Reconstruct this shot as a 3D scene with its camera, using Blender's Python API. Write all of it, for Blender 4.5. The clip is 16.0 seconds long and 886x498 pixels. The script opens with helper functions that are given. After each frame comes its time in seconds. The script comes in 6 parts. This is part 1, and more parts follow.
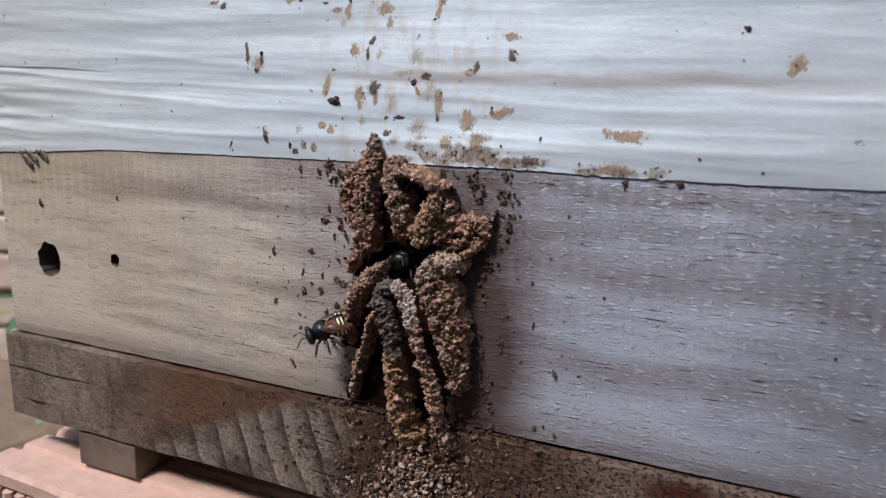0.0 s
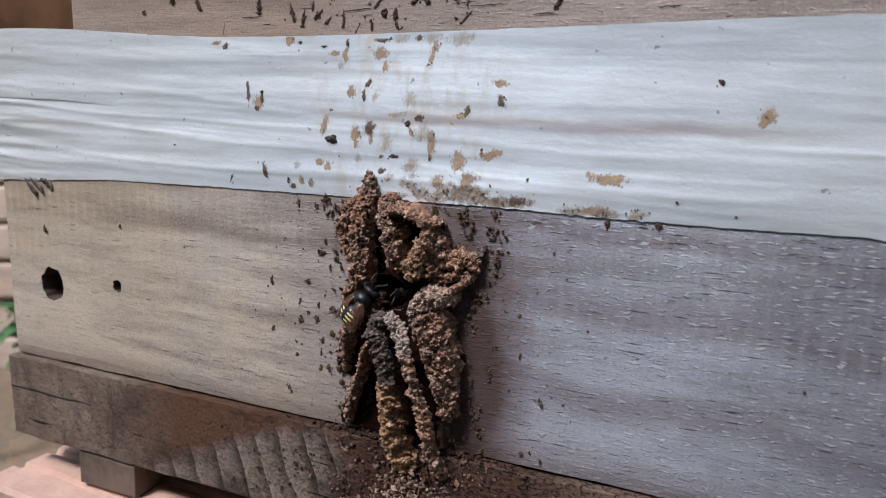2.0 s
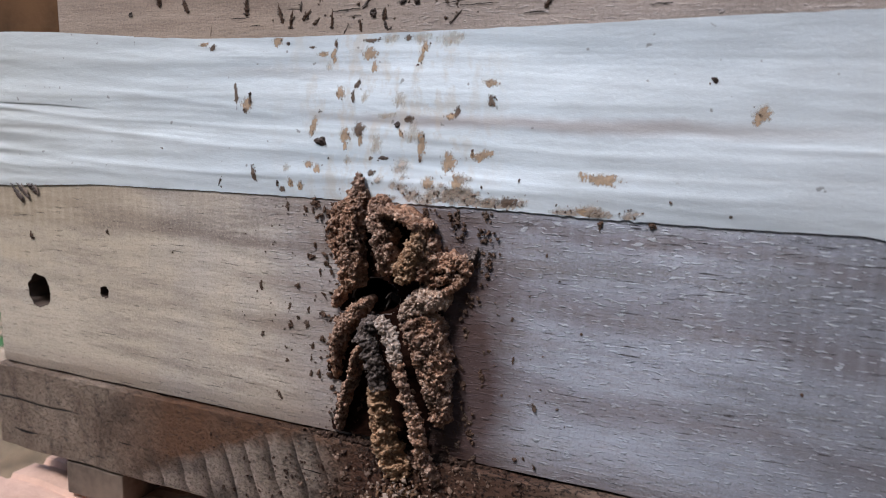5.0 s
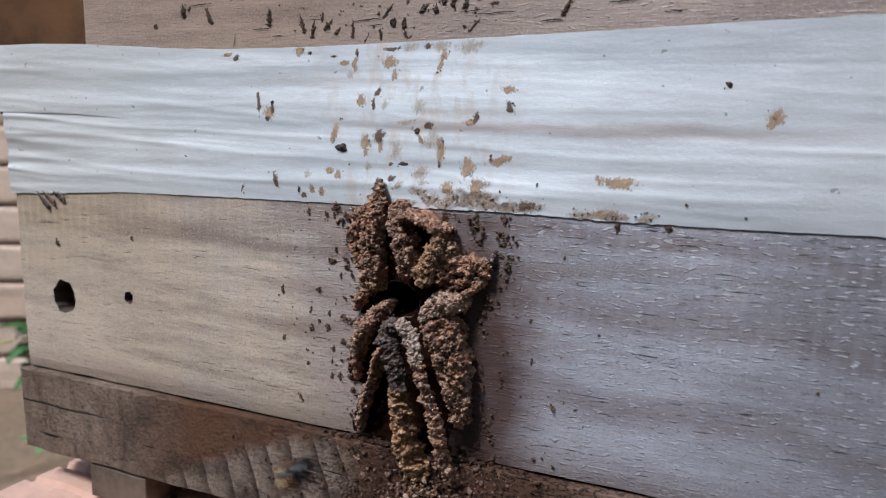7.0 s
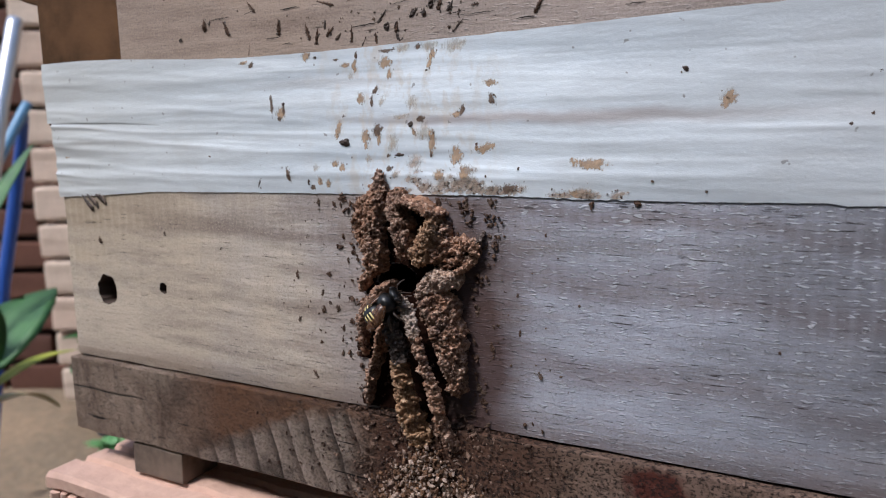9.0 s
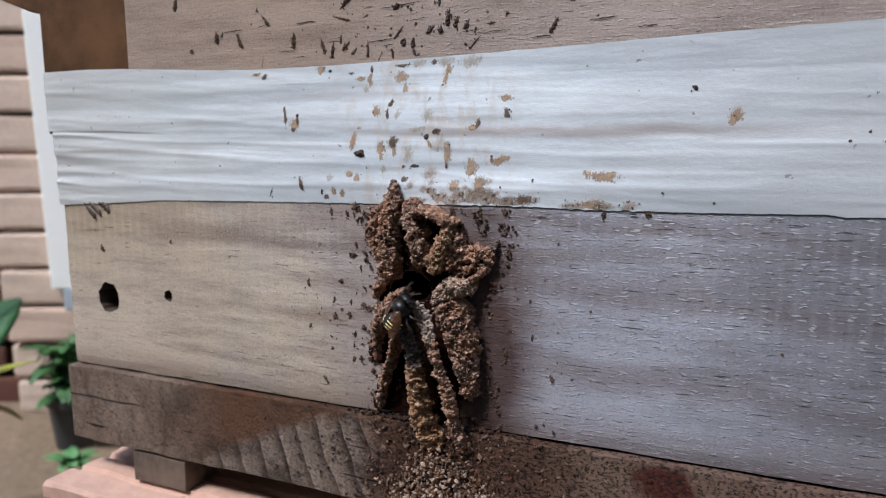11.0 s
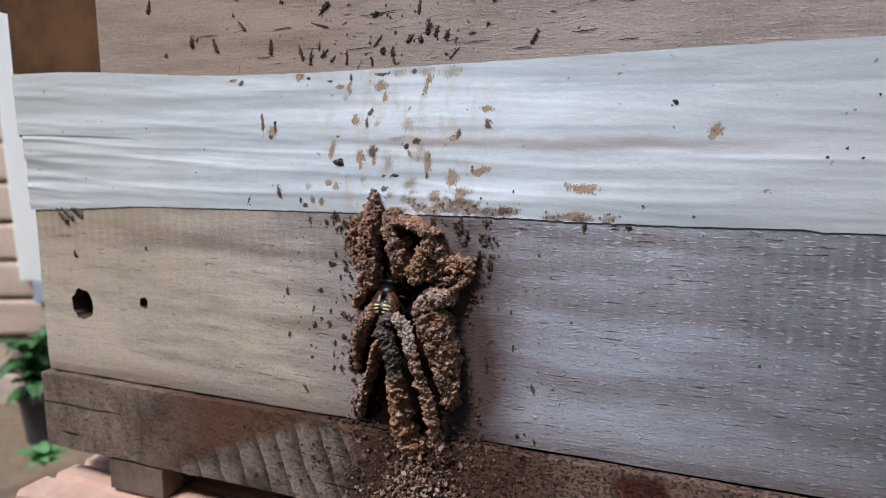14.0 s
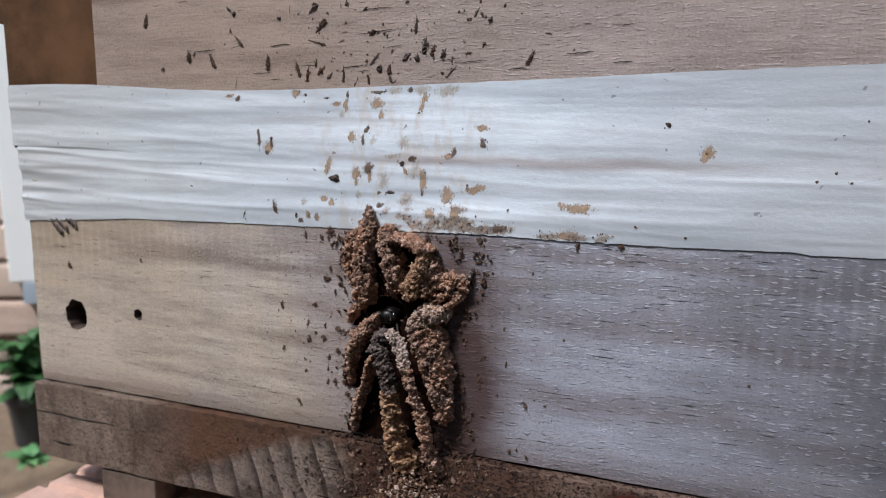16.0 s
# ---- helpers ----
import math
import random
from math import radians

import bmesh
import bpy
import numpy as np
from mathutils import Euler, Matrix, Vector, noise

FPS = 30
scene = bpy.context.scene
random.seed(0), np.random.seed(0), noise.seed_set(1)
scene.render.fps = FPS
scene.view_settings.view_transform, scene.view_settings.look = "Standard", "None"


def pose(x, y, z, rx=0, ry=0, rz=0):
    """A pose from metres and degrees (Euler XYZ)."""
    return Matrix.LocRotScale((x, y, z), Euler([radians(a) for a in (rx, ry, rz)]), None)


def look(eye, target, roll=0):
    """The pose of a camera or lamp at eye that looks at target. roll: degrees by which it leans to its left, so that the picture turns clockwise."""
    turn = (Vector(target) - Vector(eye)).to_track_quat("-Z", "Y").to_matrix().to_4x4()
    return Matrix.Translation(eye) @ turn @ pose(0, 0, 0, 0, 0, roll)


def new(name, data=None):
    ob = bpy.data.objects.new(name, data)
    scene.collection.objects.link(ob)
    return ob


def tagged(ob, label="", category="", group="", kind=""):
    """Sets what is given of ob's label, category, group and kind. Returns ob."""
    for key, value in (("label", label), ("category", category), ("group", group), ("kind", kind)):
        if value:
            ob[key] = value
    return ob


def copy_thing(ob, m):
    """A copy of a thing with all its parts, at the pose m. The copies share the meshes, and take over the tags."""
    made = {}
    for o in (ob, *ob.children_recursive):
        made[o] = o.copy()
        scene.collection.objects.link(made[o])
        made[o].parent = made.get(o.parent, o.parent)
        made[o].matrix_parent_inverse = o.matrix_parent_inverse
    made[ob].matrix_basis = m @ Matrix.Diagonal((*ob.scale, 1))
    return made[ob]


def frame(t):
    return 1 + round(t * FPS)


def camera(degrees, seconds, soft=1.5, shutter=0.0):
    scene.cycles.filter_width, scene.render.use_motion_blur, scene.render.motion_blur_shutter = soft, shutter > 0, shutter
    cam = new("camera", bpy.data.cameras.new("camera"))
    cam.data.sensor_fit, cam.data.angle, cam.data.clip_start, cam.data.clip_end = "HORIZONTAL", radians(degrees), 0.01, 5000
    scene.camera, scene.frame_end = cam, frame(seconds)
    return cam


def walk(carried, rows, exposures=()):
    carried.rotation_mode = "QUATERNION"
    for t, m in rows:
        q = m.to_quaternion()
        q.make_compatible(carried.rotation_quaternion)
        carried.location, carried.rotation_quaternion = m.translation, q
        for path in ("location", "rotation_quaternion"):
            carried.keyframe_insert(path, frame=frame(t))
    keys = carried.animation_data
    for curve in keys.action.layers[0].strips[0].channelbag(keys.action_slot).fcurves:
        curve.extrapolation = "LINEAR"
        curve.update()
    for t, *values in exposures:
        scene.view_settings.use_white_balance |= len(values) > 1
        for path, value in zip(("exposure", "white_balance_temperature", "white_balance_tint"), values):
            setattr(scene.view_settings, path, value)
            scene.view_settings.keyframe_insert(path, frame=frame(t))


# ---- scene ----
cam = camera(61.0, 16.0, 1.0, 0.5)
PATH = [
    (0, (0.07932, -0.15548, 0.52866), (-0.02026, 0.06789, 0.47678), 1.25),
    (0.5, (0.08022, -0.15786, 0.53112), (-0.01819, 0.06613, 0.47969), 1.37),
    (1, (0.08085, -0.16004, 0.53423), (-0.01697, 0.06432, 0.48328), 1.40),
    (1.5, (0.08050, -0.16205, 0.53575), (-0.01726, 0.06251, 0.48560), 1.53),
    (2, (0.08223, -0.16146, 0.53642), (-0.01555, 0.06325, 0.48695), 1.67),
    (2.5, (0.08332, -0.15741, 0.53255), (-0.01450, 0.06740, 0.48364), 1.57),
    (3, (0.08434, -0.15791, 0.53439), (-0.01280, 0.06726, 0.48579), 1.48),
    (3.5, (0.08407, -0.15687, 0.53203), (-0.01347, 0.06838, 0.48463), 1.43),
    (4, (0.08355, -0.15777, 0.53378), (-0.01358, 0.06767, 0.48645), 1.45),
    (6.5, (0.08140, -0.16030, 0.53496), (-0.01561, 0.06567, 0.48994), 1.43),
    (7, (0.08178, -0.16314, 0.53376), (-0.01824, 0.06179, 0.49015), 1.02),
    (7.5, (0.08900, -0.16703, 0.53115), (-0.01868, 0.05484, 0.49019), 0.32),
    (8, (0.10095, -0.16992, 0.52957), (-0.01399, 0.04873, 0.49107), -0.27),
    (8.5, (0.10283, -0.17025, 0.53012), (-0.01425, 0.04724, 0.49155), -0.45),
    (9, (0.10204, -0.17213, 0.52922), (-0.01353, 0.04592, 0.48921), -0.95),
    (11.3, (0.09150, -0.18548, 0.53037), (-0.00958, 0.04020, 0.49362), -0.27),
    (11.5, (0.09181, -0.18510, 0.53415), (-0.00764, 0.04070, 0.49386), -0.47),
    (12, (0.09090, -0.18435, 0.53441), (-0.00664, 0.04223, 0.49385), -0.52),
    (12.5, (0.09079, -0.18380, 0.53458), (-0.00631, 0.04288, 0.49354), -0.43),
    (13, (0.08924, -0.18510, 0.53619), (-0.00712, 0.04188, 0.49505), -0.29),
    (13.5, (0.08896, -0.18512, 0.53600), (-0.00658, 0.04219, 0.49476), -0.20),
    (14, (0.08981, -0.18418, 0.53616), (-0.00561, 0.04318, 0.49489), -0.17),
    (14.5, (0.08932, -0.18448, 0.53687), (-0.00591, 0.04305, 0.49607), -0.10),
    (15, (0.08890, -0.18564, 0.53825), (-0.00553, 0.04218, 0.49726), 0.01),
    (15.5, (0.08922, -0.18658, 0.53998), (-0.00438, 0.04159, 0.49902), 0.23),
    (16, (0.08950, -0.18551, 0.54048), (-0.00337, 0.04301, 0.49980), 0.39),
]
walk(cam, [(t, look(eye, target, roll)) for t, eye, target, roll in PATH], [(0.0, 1.29, 5910.0, 12.0), (16.0, 1.29, 5910.0, 12.0)])
cam.data.dof.use_dof, cam.data.dof.focus_distance, cam.data.dof.aperture_fstop = True, 0.188, 21.0

# ---- world, sun and exposure ----
world = bpy.data.worlds.new("overcast_sky")
scene.world = world
world.use_nodes = True
wn = world.node_tree.nodes
sky = wn.new("ShaderNodeTexSky")
sky.sky_type = "NISHITA"
sky.sun_disc = False
sky.sun_elevation = radians(55)
sky.sun_rotation = radians(204)
sky.air_density, sky.dust_density = 1.2, 2.5
world.node_tree.links.new(sky.outputs[0], wn["Background"].inputs[0])
wn["Background"].inputs[1].default_value = 0.105
sun_data = bpy.data.lights.new("sun", "SUN")
sun_data.energy, sun_data.angle, sun_data.color = 1.6, radians(12), (1.0, 0.96, 0.9)
sun = new("sun", sun_data)
sun.matrix_world = look((-1.1, -2.5, 4.3), (0, 0, 0.45))

# ---- helpers of this scene ----
MM, Z0 = 0.001, 0.45
BASE = {}


def at(x, y, z):
    """Millimetres from the nest on the front of the hive, as a place in the world."""
    return Vector((x * MM, y * MM, Z0 + z * MM))


def thing(name, base, label, category, group="", kind=""):
    ob = new(name)
    ob.location = base
    ob.empty_display_size = 0.01
    BASE[ob] = Vector(base)
    return tagged(ob, label, category, group, kind)


def finish(bm, data, material, smooth, origin):
    bmesh.ops.translate(bm, verts=bm.verts, vec=-origin)
    bm.to_mesh(data)
    bm.free()
    if material:
        data.materials.append(material)
    if smooth:
        data.polygons.foreach_set("use_smooth", [True] * len(data.polygons))


def part(name, bm, material, parent, label="", smooth=False):
    """One mesh under a thing or a part; the bmesh is in world coordinates."""
    data = bpy.data.meshes.new(name)
    finish(bm, data, material, smooth, BASE[parent])
    ob = new(name, data)
    ob.parent = parent
    BASE[ob] = BASE[parent]
    return tagged(ob, label)


def solo(name, bm, material, base, label, category, group="", kind="", smooth=False):
    """A thing that is one mesh."""
    data = bpy.data.meshes.new(name)
    finish(bm, data, material, smooth, Vector(base))
    ob = new(name, data)
    ob.location = base
    BASE[ob] = Vector(base)
    return tagged(ob, label, category, group, kind)


def box(lo, hi, bevel=0.0, cuts=0, bm=None):
    bm = bm or bmesh.new()
    lo, hi = Vector(lo), Vector(hi)
    made = bmesh.ops.create_cube(bm, size=1)["verts"]
    for v in made:
        v.co = Vector([lo[i] + (v.co[i] + 0.5) * (hi[i] - lo[i]) for i in range(3)])
    if bevel:
        edges = list({e for v in made for e in v.link_edges})
        bmesh.ops.bevel(bm, geom=edges, offset=bevel, segments=2, affect="EDGES", profile=0.6)
    return bm


def from_arrays(verts, faces):
    bm = bmesh.new()
    vs = [bm.verts.new(v) for v in verts]
    for f in faces:
        if len(set(f)) > 2:
            try:
                bm.faces.new([vs[i] for i in f])
            except ValueError:
                pass
    bm.normal_update()
    return bm


def tube(points, radii, sides=8, bm=None, flat=1.0):
    """A round rod along points, with a radius at each."""
    bm = bm or bmesh.new()
    pts = [Vector(p) for p in points]
    if not hasattr(radii, "__len__"):
        radii = [radii] * len(pts)
    rings, ref = [], None
    for i, p in enumerate(pts):
        d = (pts[min(i + 1, len(pts) - 1)] - pts[max(i - 1, 0)]).normalized()
        if ref is None:
            ref = d.orthogonal().normalized()
        ref = (ref - d * ref.dot(d)).normalized()
        side = d.cross(ref)
        rings.append([bm.verts.new(p + (ref * math.cos(a) * flat + side * math.sin(a)) * radii[i])
                      for a in (2 * math.pi * k / sides for k in range(sides))])
    for a, b in zip(rings, rings[1:]):
        for k in range(sides):
            bm.faces.new((a[k], a[(k + 1) % sides], b[(k + 1) % sides], b[k]))
    bm.faces.new(rings[0][::-1])
    bm.faces.new(rings[-1])
    bm.normal_update()
    return bm


def ball(centre, radii, bm=None, u=14, v=10):
    bm = bm or bmesh.new()
    made = bmesh.ops.create_uvsphere(bm, u_segments=u, v_segments=v, radius=1)["verts"]
    for w in made:
        w.co = Vector(centre) + Vector([w.co[i] * radii[i] for i in range(3)])
    return bm


PHI = (1 + 5 ** 0.5) / 2
ICO_V = [Vector(v).normalized() for v in ((-1, PHI, 0), (1, PHI, 0), (-1, -PHI, 0), (1, -PHI, 0), (0, -1, PHI), (0, 1, PHI),
                                          (0, -1, -PHI), (0, 1, -PHI), (PHI, 0, -1), (PHI, 0, 1), (-PHI, 0, -1), (-PHI, 0, 1))]
ICO_F = ("0 11 5", "0 5 1", "0 1 7", "0 7 10", "0 10 11", "1 5 9", "5 11 4", "11 10 2", "10 7 6", "7 1 8",
         "3 9 4", "3 4 2", "3 2 6", "3 6 8", "3 8 9", "4 9 5", "2 4 11", "6 2 10", "8 6 7", "9 8 1")
ICO_F = [tuple(int(n) for n in f.split()) for f in ICO_F]


def grains(spots, verts, faces, rng):
    """Adds a jagged grain of soil at each (place, size) to the lists."""
    for p, s in spots:
        n = len(verts)
        q = Euler((rng.random() * 6, rng.random() * 6, rng.random() * 6)).to_matrix()
        k = Vector((rng.uniform(0.6, 1.6), rng.uniform(0.5, 1.0), rng.uniform(0.6, 1.4))) * s
        for v in ICO_V:
            w = v * rng.uniform(0.45, 1.4)
            verts.append(Vector(p) + q @ Vector((w.x * k.x, w.y * k.y, w.z * k.z)))
        faces.extend(tuple(i + n for i in f) for f in ICO_F)


# ---- materials ----
class Nodes:
    """Short hand for building one node material."""

    def __init__(self, name, rough=0.7, metal=0.0):
        self.mat = bpy.data.materials.new(name)
        self.mat.use_nodes = True
        self.tree = self.mat.node_tree
        self.bsdf = self.tree.nodes["Principled BSDF"]
        self.bsdf.inputs["Roughness"].default_value = rough
        self.bsdf.inputs["Metallic"].default_value = metal
        self.coord = self.tree.nodes.new("ShaderNodeTexCoord").outputs["Object"]

    def link(self, a, b):
        self.tree.links.new(a, b)

    def put(self, node, i, value):
        if isinstance(value, bpy.types.NodeSocket):
            self.link(value, node.inputs[i])
        else:
            node.inputs[i].default_value = value

    def scaled(self, sx, sy, sz, source=None):
        m = self.tree.nodes.new("ShaderNodeMapping")
        self.link(source or self.coord, m.inputs[0])
        m.inputs["Scale"].default_value = (sx, sy, sz)
        return m.outputs[0]

    def noise(self, vector, scale=1.0, detail=4.0, rough=0.55, distort=0.0):
        n = self.tree.nodes.new("ShaderNodeTexNoise")
        self.link(vector, n.inputs["Vector"])
        n.inputs["Scale"].default_value = scale
        n.inputs["Detail"].default_value = detail
        n.inputs["Roughness"].default_value = rough
        n.inputs["Distortion"].default_value = distort
        return n.outputs[0]

    def voronoi(self, vector, scale=1.0):
        n = self.tree.nodes.new("ShaderNodeTexVoronoi")
        self.link(vector, n.inputs["Vector"])
        n.inputs["Scale"].default_value = scale
        return n.outputs[0]

    def ramp(self, value, lo, hi, a=0.0, b=1.0):
        r = self.tree.nodes.new("ShaderNodeMapRange")
        for i, v in enumerate((value, lo, hi, a, b)):
            self.put(r, i, v)
        return r.outputs[0]

    def math(self, kind, a, b=0.0):
        n = self.tree.nodes.new("ShaderNodeMath")
        n.operation = kind
        self.put(n, 0, a)
        self.put(n, 1, b)
        return n.outputs[0]

    def mix(self, fac, a, b, kind="MIX"):
        n = self.tree.nodes.new("ShaderNodeMix")
        n.data_type, n.blend_type = "RGBA", kind
        for i, v in ((0, fac), (6, a), (7, b)):
            if isinstance(v, tuple) and len(v) == 3:
                v = (*v, 1)
            self.put(n, i, v)
        return n.outputs[2]

    def axis(self, name):
        n = self.tree.nodes.new("ShaderNodeSeparateXYZ")
        self.link(self.coord, n.inputs[0])
        return n.outputs[name]

    def island(self):
        return self.tree.nodes.new("ShaderNodeNewGeometry").outputs["Random Per Island"]

    def each(self):
        return self.tree.nodes.new("ShaderNodeObjectInfo").outputs["Random"]

    def done(self, colour, bump=None, strength=0.5, distance=0.0003, rough=None, shine=None):
        if shine is not None:
            self.put(self.bsdf, "Specular IOR Level", shine)
        if isinstance(colour, tuple):
            colour = (*colour, 1)
        self.put(self.bsdf, "Base Color", colour)
        if rough is not None:
            self.put(self.bsdf, "Roughness", rough)
        if bump is not None:
            b = self.tree.nodes.new("ShaderNodeBump")
            b.inputs["Strength"].default_value = strength
            b.inputs["Distance"].default_value = distance
            self.link(bump, b.inputs["Height"])
            self.link(b.outputs[0], self.bsdf.inputs["Normal"])
        return self.mat


def board_wood(name, warm, grey, dark, split=0.0, flecks=0.0, stain=0.0, shift=0.0):
    """Weathered plank, grain along x: warm to grey, soft dark bands, short dark pores, raised pale fibres with painted
    highlights, brown staining and painted shade round the nest.
    """
    n = Nodes(name, 0.7)
    moved = n.scaled(1, 1, 1)
    bands = n.noise(n.scaled(2.4, 60, 75), 1, 2, 0.45, 0.35)
    narrow = n.noise(n.scaled(9, 150, 170), 1, 4, 0.6, 0.3)
    fibre = n.noise(n.scaled(190, 1200, 1500), 1, 5, 0.75)
    blot = n.noise(moved, 16, 4, 0.6)
    wear = n.noise(n.scaled(28, 120, 170), 1, 5, 0.7)
    dust = n.noise(moved, 1500, 3, 0.7)
    side = n.math("ADD", n.ramp(n.axis("X"), -0.06 + shift, 0.06 + shift), n.ramp(blot, 0.3, 0.7, -0.35, 0.35))
    tone = n.ramp(side, 0.0, 1.0)
    base = n.mix(tone, warm, grey)
    deep = n.mix(tone, dark, tuple(0.45 * v + 0.55 * sum(dark) / 3 for v in dark))
    base = n.mix(n.ramp(bands, 0.46 if stain else 0.42, 0.66 if stain else 0.58, 0.0, 0.6 if stain else 0.9), base, deep)
    base = n.mix(n.ramp(narrow, 0.5, 0.68, 0.0, 0.4), base, deep)
    lighter = n.mix(tone, tuple(min(1, c * 1.35) for c in warm), tuple(min(1, c * 1.4) for c in grey))
    base = n.mix(n.ramp(wear, 0.48, 0.7, 0.0, 0.6), base, lighter)
    base = n.mix(n.ramp(wear, 0.28, 0.46, 0.5, 0.0), base, deep)
    base = n.mix(n.ramp(fibre, 0.32, 0.52, 0.42, 0.0), base, tuple(c * 0.45 for c in warm))
    base = n.mix(n.ramp(dust, 0.52, 0.68, 0.0, 0.4), base, lighter)
    base = n.mix(n.ramp(dust, 0.32, 0.46, 0.35, 0.0), base, tuple(c * 0.5 for c in dark))
    if stain:
        corner = n.math("MULTIPLY", n.ramp(n.axis("X"), -0.125, -0.06, 1.0, 0.0), n.ramp(n.math("ADD", n.axis("Z"), n.ramp(wear, 0.2, 0.8, -0.02, 0.02)), 0.025, 0.055))
        base = n.mix(n.math("MULTIPLY", corner, 0.6), base, (0.37, 0.285, 0.185))
        # two brown streaks along the grey half, and a darker tone towards the far end
        z = n.math("ADD", n.axis("Z"), n.ramp(n.noise(n.scaled(14, 1, 1), 1, 3, 0.5), 0, 1, -0.012, 0.012))
        for level, half in ((0.043, 0.0065), (0.021, 0.005), (0.059, 0.003)):
            off = n.math("ABSOLUTE", n.math("SUBTRACT", z, level))
            here = n.math("MULTIPLY", n.ramp(off, half * 0.25, half, 0.55, 0.0), n.ramp(n.axis("X"), 0.015, 0.04))
            base = n.mix(n.math("MULTIPLY", here, n.ramp(wear, 0.3, 0.55)), base, (0.125, 0.085, 0.08))
        far_dark = n.math("ADD", n.ramp(n.axis("X"), 0.06, 0.13), n.ramp(blot, 0.3, 0.7, -0.3, 0.3))
        base = n.mix(n.ramp(far_dark, 0.2, 0.9, 0.0, 0.8), base, (0.085, 0.082, 0.09))
        grime = n.math("ADD", n.ramp(n.axis("Z"), 0.0, 0.012, 1.0, 0.0), n.ramp(wear, 0.3, 0.7, -0.6, 0.2))
        base = n.mix(n.ramp(grime, 0.1, 0.9, 0.0, 0.5), base, (0.15, 0.09, 0.07))
    checks = n.ramp(n.noise(n.scaled(130, 2000, 2300), 1, 3, 0.55), 0.64 - split, 0.69 - split)
    base = n.mix(n.math("MULTIPLY", checks, n.ramp(side, 0.0, 1.0, 0.6, 0.9)), base, (0.02, 0.013, 0.01))
    height = n.math("SUBTRACT", n.math("MULTIPLY", fibre, 0.4), n.math("MULTIPLY", checks, 1.6))
    height = n.math("ADD", height, n.math("MULTIPLY", narrow, 0.5))
    height = n.math("ADD", height, n.math("MULTIPLY", dust, 0.35))
    saw = n.math("SINE", n.math("ADD", n.math("MULTIPLY", n.axis("X"), 1750.0), n.math("MULTIPLY", blot, 9.0)))
    height = n.math("ADD", height, n.math("MULTIPLY", saw, 0.09 if stain else 0.02))
    base = n.mix(n.math("MULTIPLY", n.ramp(saw, 0.0, 1.0), n.math("MULTIPLY", n.ramp(wear, 0.4, 0.6, 0.03, 0.16 if stain else 0.03), n.ramp(n.axis("Z"), 0.02, 0.045))), base, lighter)
    if flecks:
        # raised pale fibres; the highlights on them are painted into the colour too
        f = n.ramp(n.noise(n.scaled(400, 900, 1800), 1, 1, 0.5), 0.60, 0.66)
        f = n.math("MULTIPLY", f, n.ramp(side, 0.3, 0.9))
        f = n.math("MULTIPLY", f, n.ramp(n.axis("Z"), 0.0, 0.045, 0.4, 1.0))
        base = n.mix(n.math("MULTIPLY", f, flecks), base, (0.58, 0.60, 0.65))
        height = n.math("ADD", height, n.math("MULTIPLY", f, 7.0 * flecks))
    if stain:
        wide = n.math("ADD", n.math("ABSOLUTE", n.axis("X")), n.ramp(wear, 0.2, 0.8, -0.02, 0.02))
        base = n.mix(n.ramp(wide, 0.015, 0.045, 0.4, 0.0), base, (0.19, 0.12, 0.09))
        # brown stain beside the nest, with the nest's shade on its right painted in
        x, z = n.math("SUBTRACT", n.axis("X"), 0.016), n.math("MULTIPLY", n.math("SUBTRACT", n.axis("Z"), 0.022), 0.42)
        r = n.math("SQRT", n.math("ADD", n.math("MULTIPLY", x, x), n.math("MULTIPLY", z, z)))
        r = n.math("ADD", r, n.ramp(n.noise(n.scaled(70, 70, 110), 1, 5, 0.65), 0, 1, -0.006, 0.006))
        base = n.mix(n.ramp(r, 0.0105, 0.0215, stain, 0.0), base, (0.045, 0.014, 0.008))
    return n.done(base, height, 0.6, 0.0007, None, 0.4)


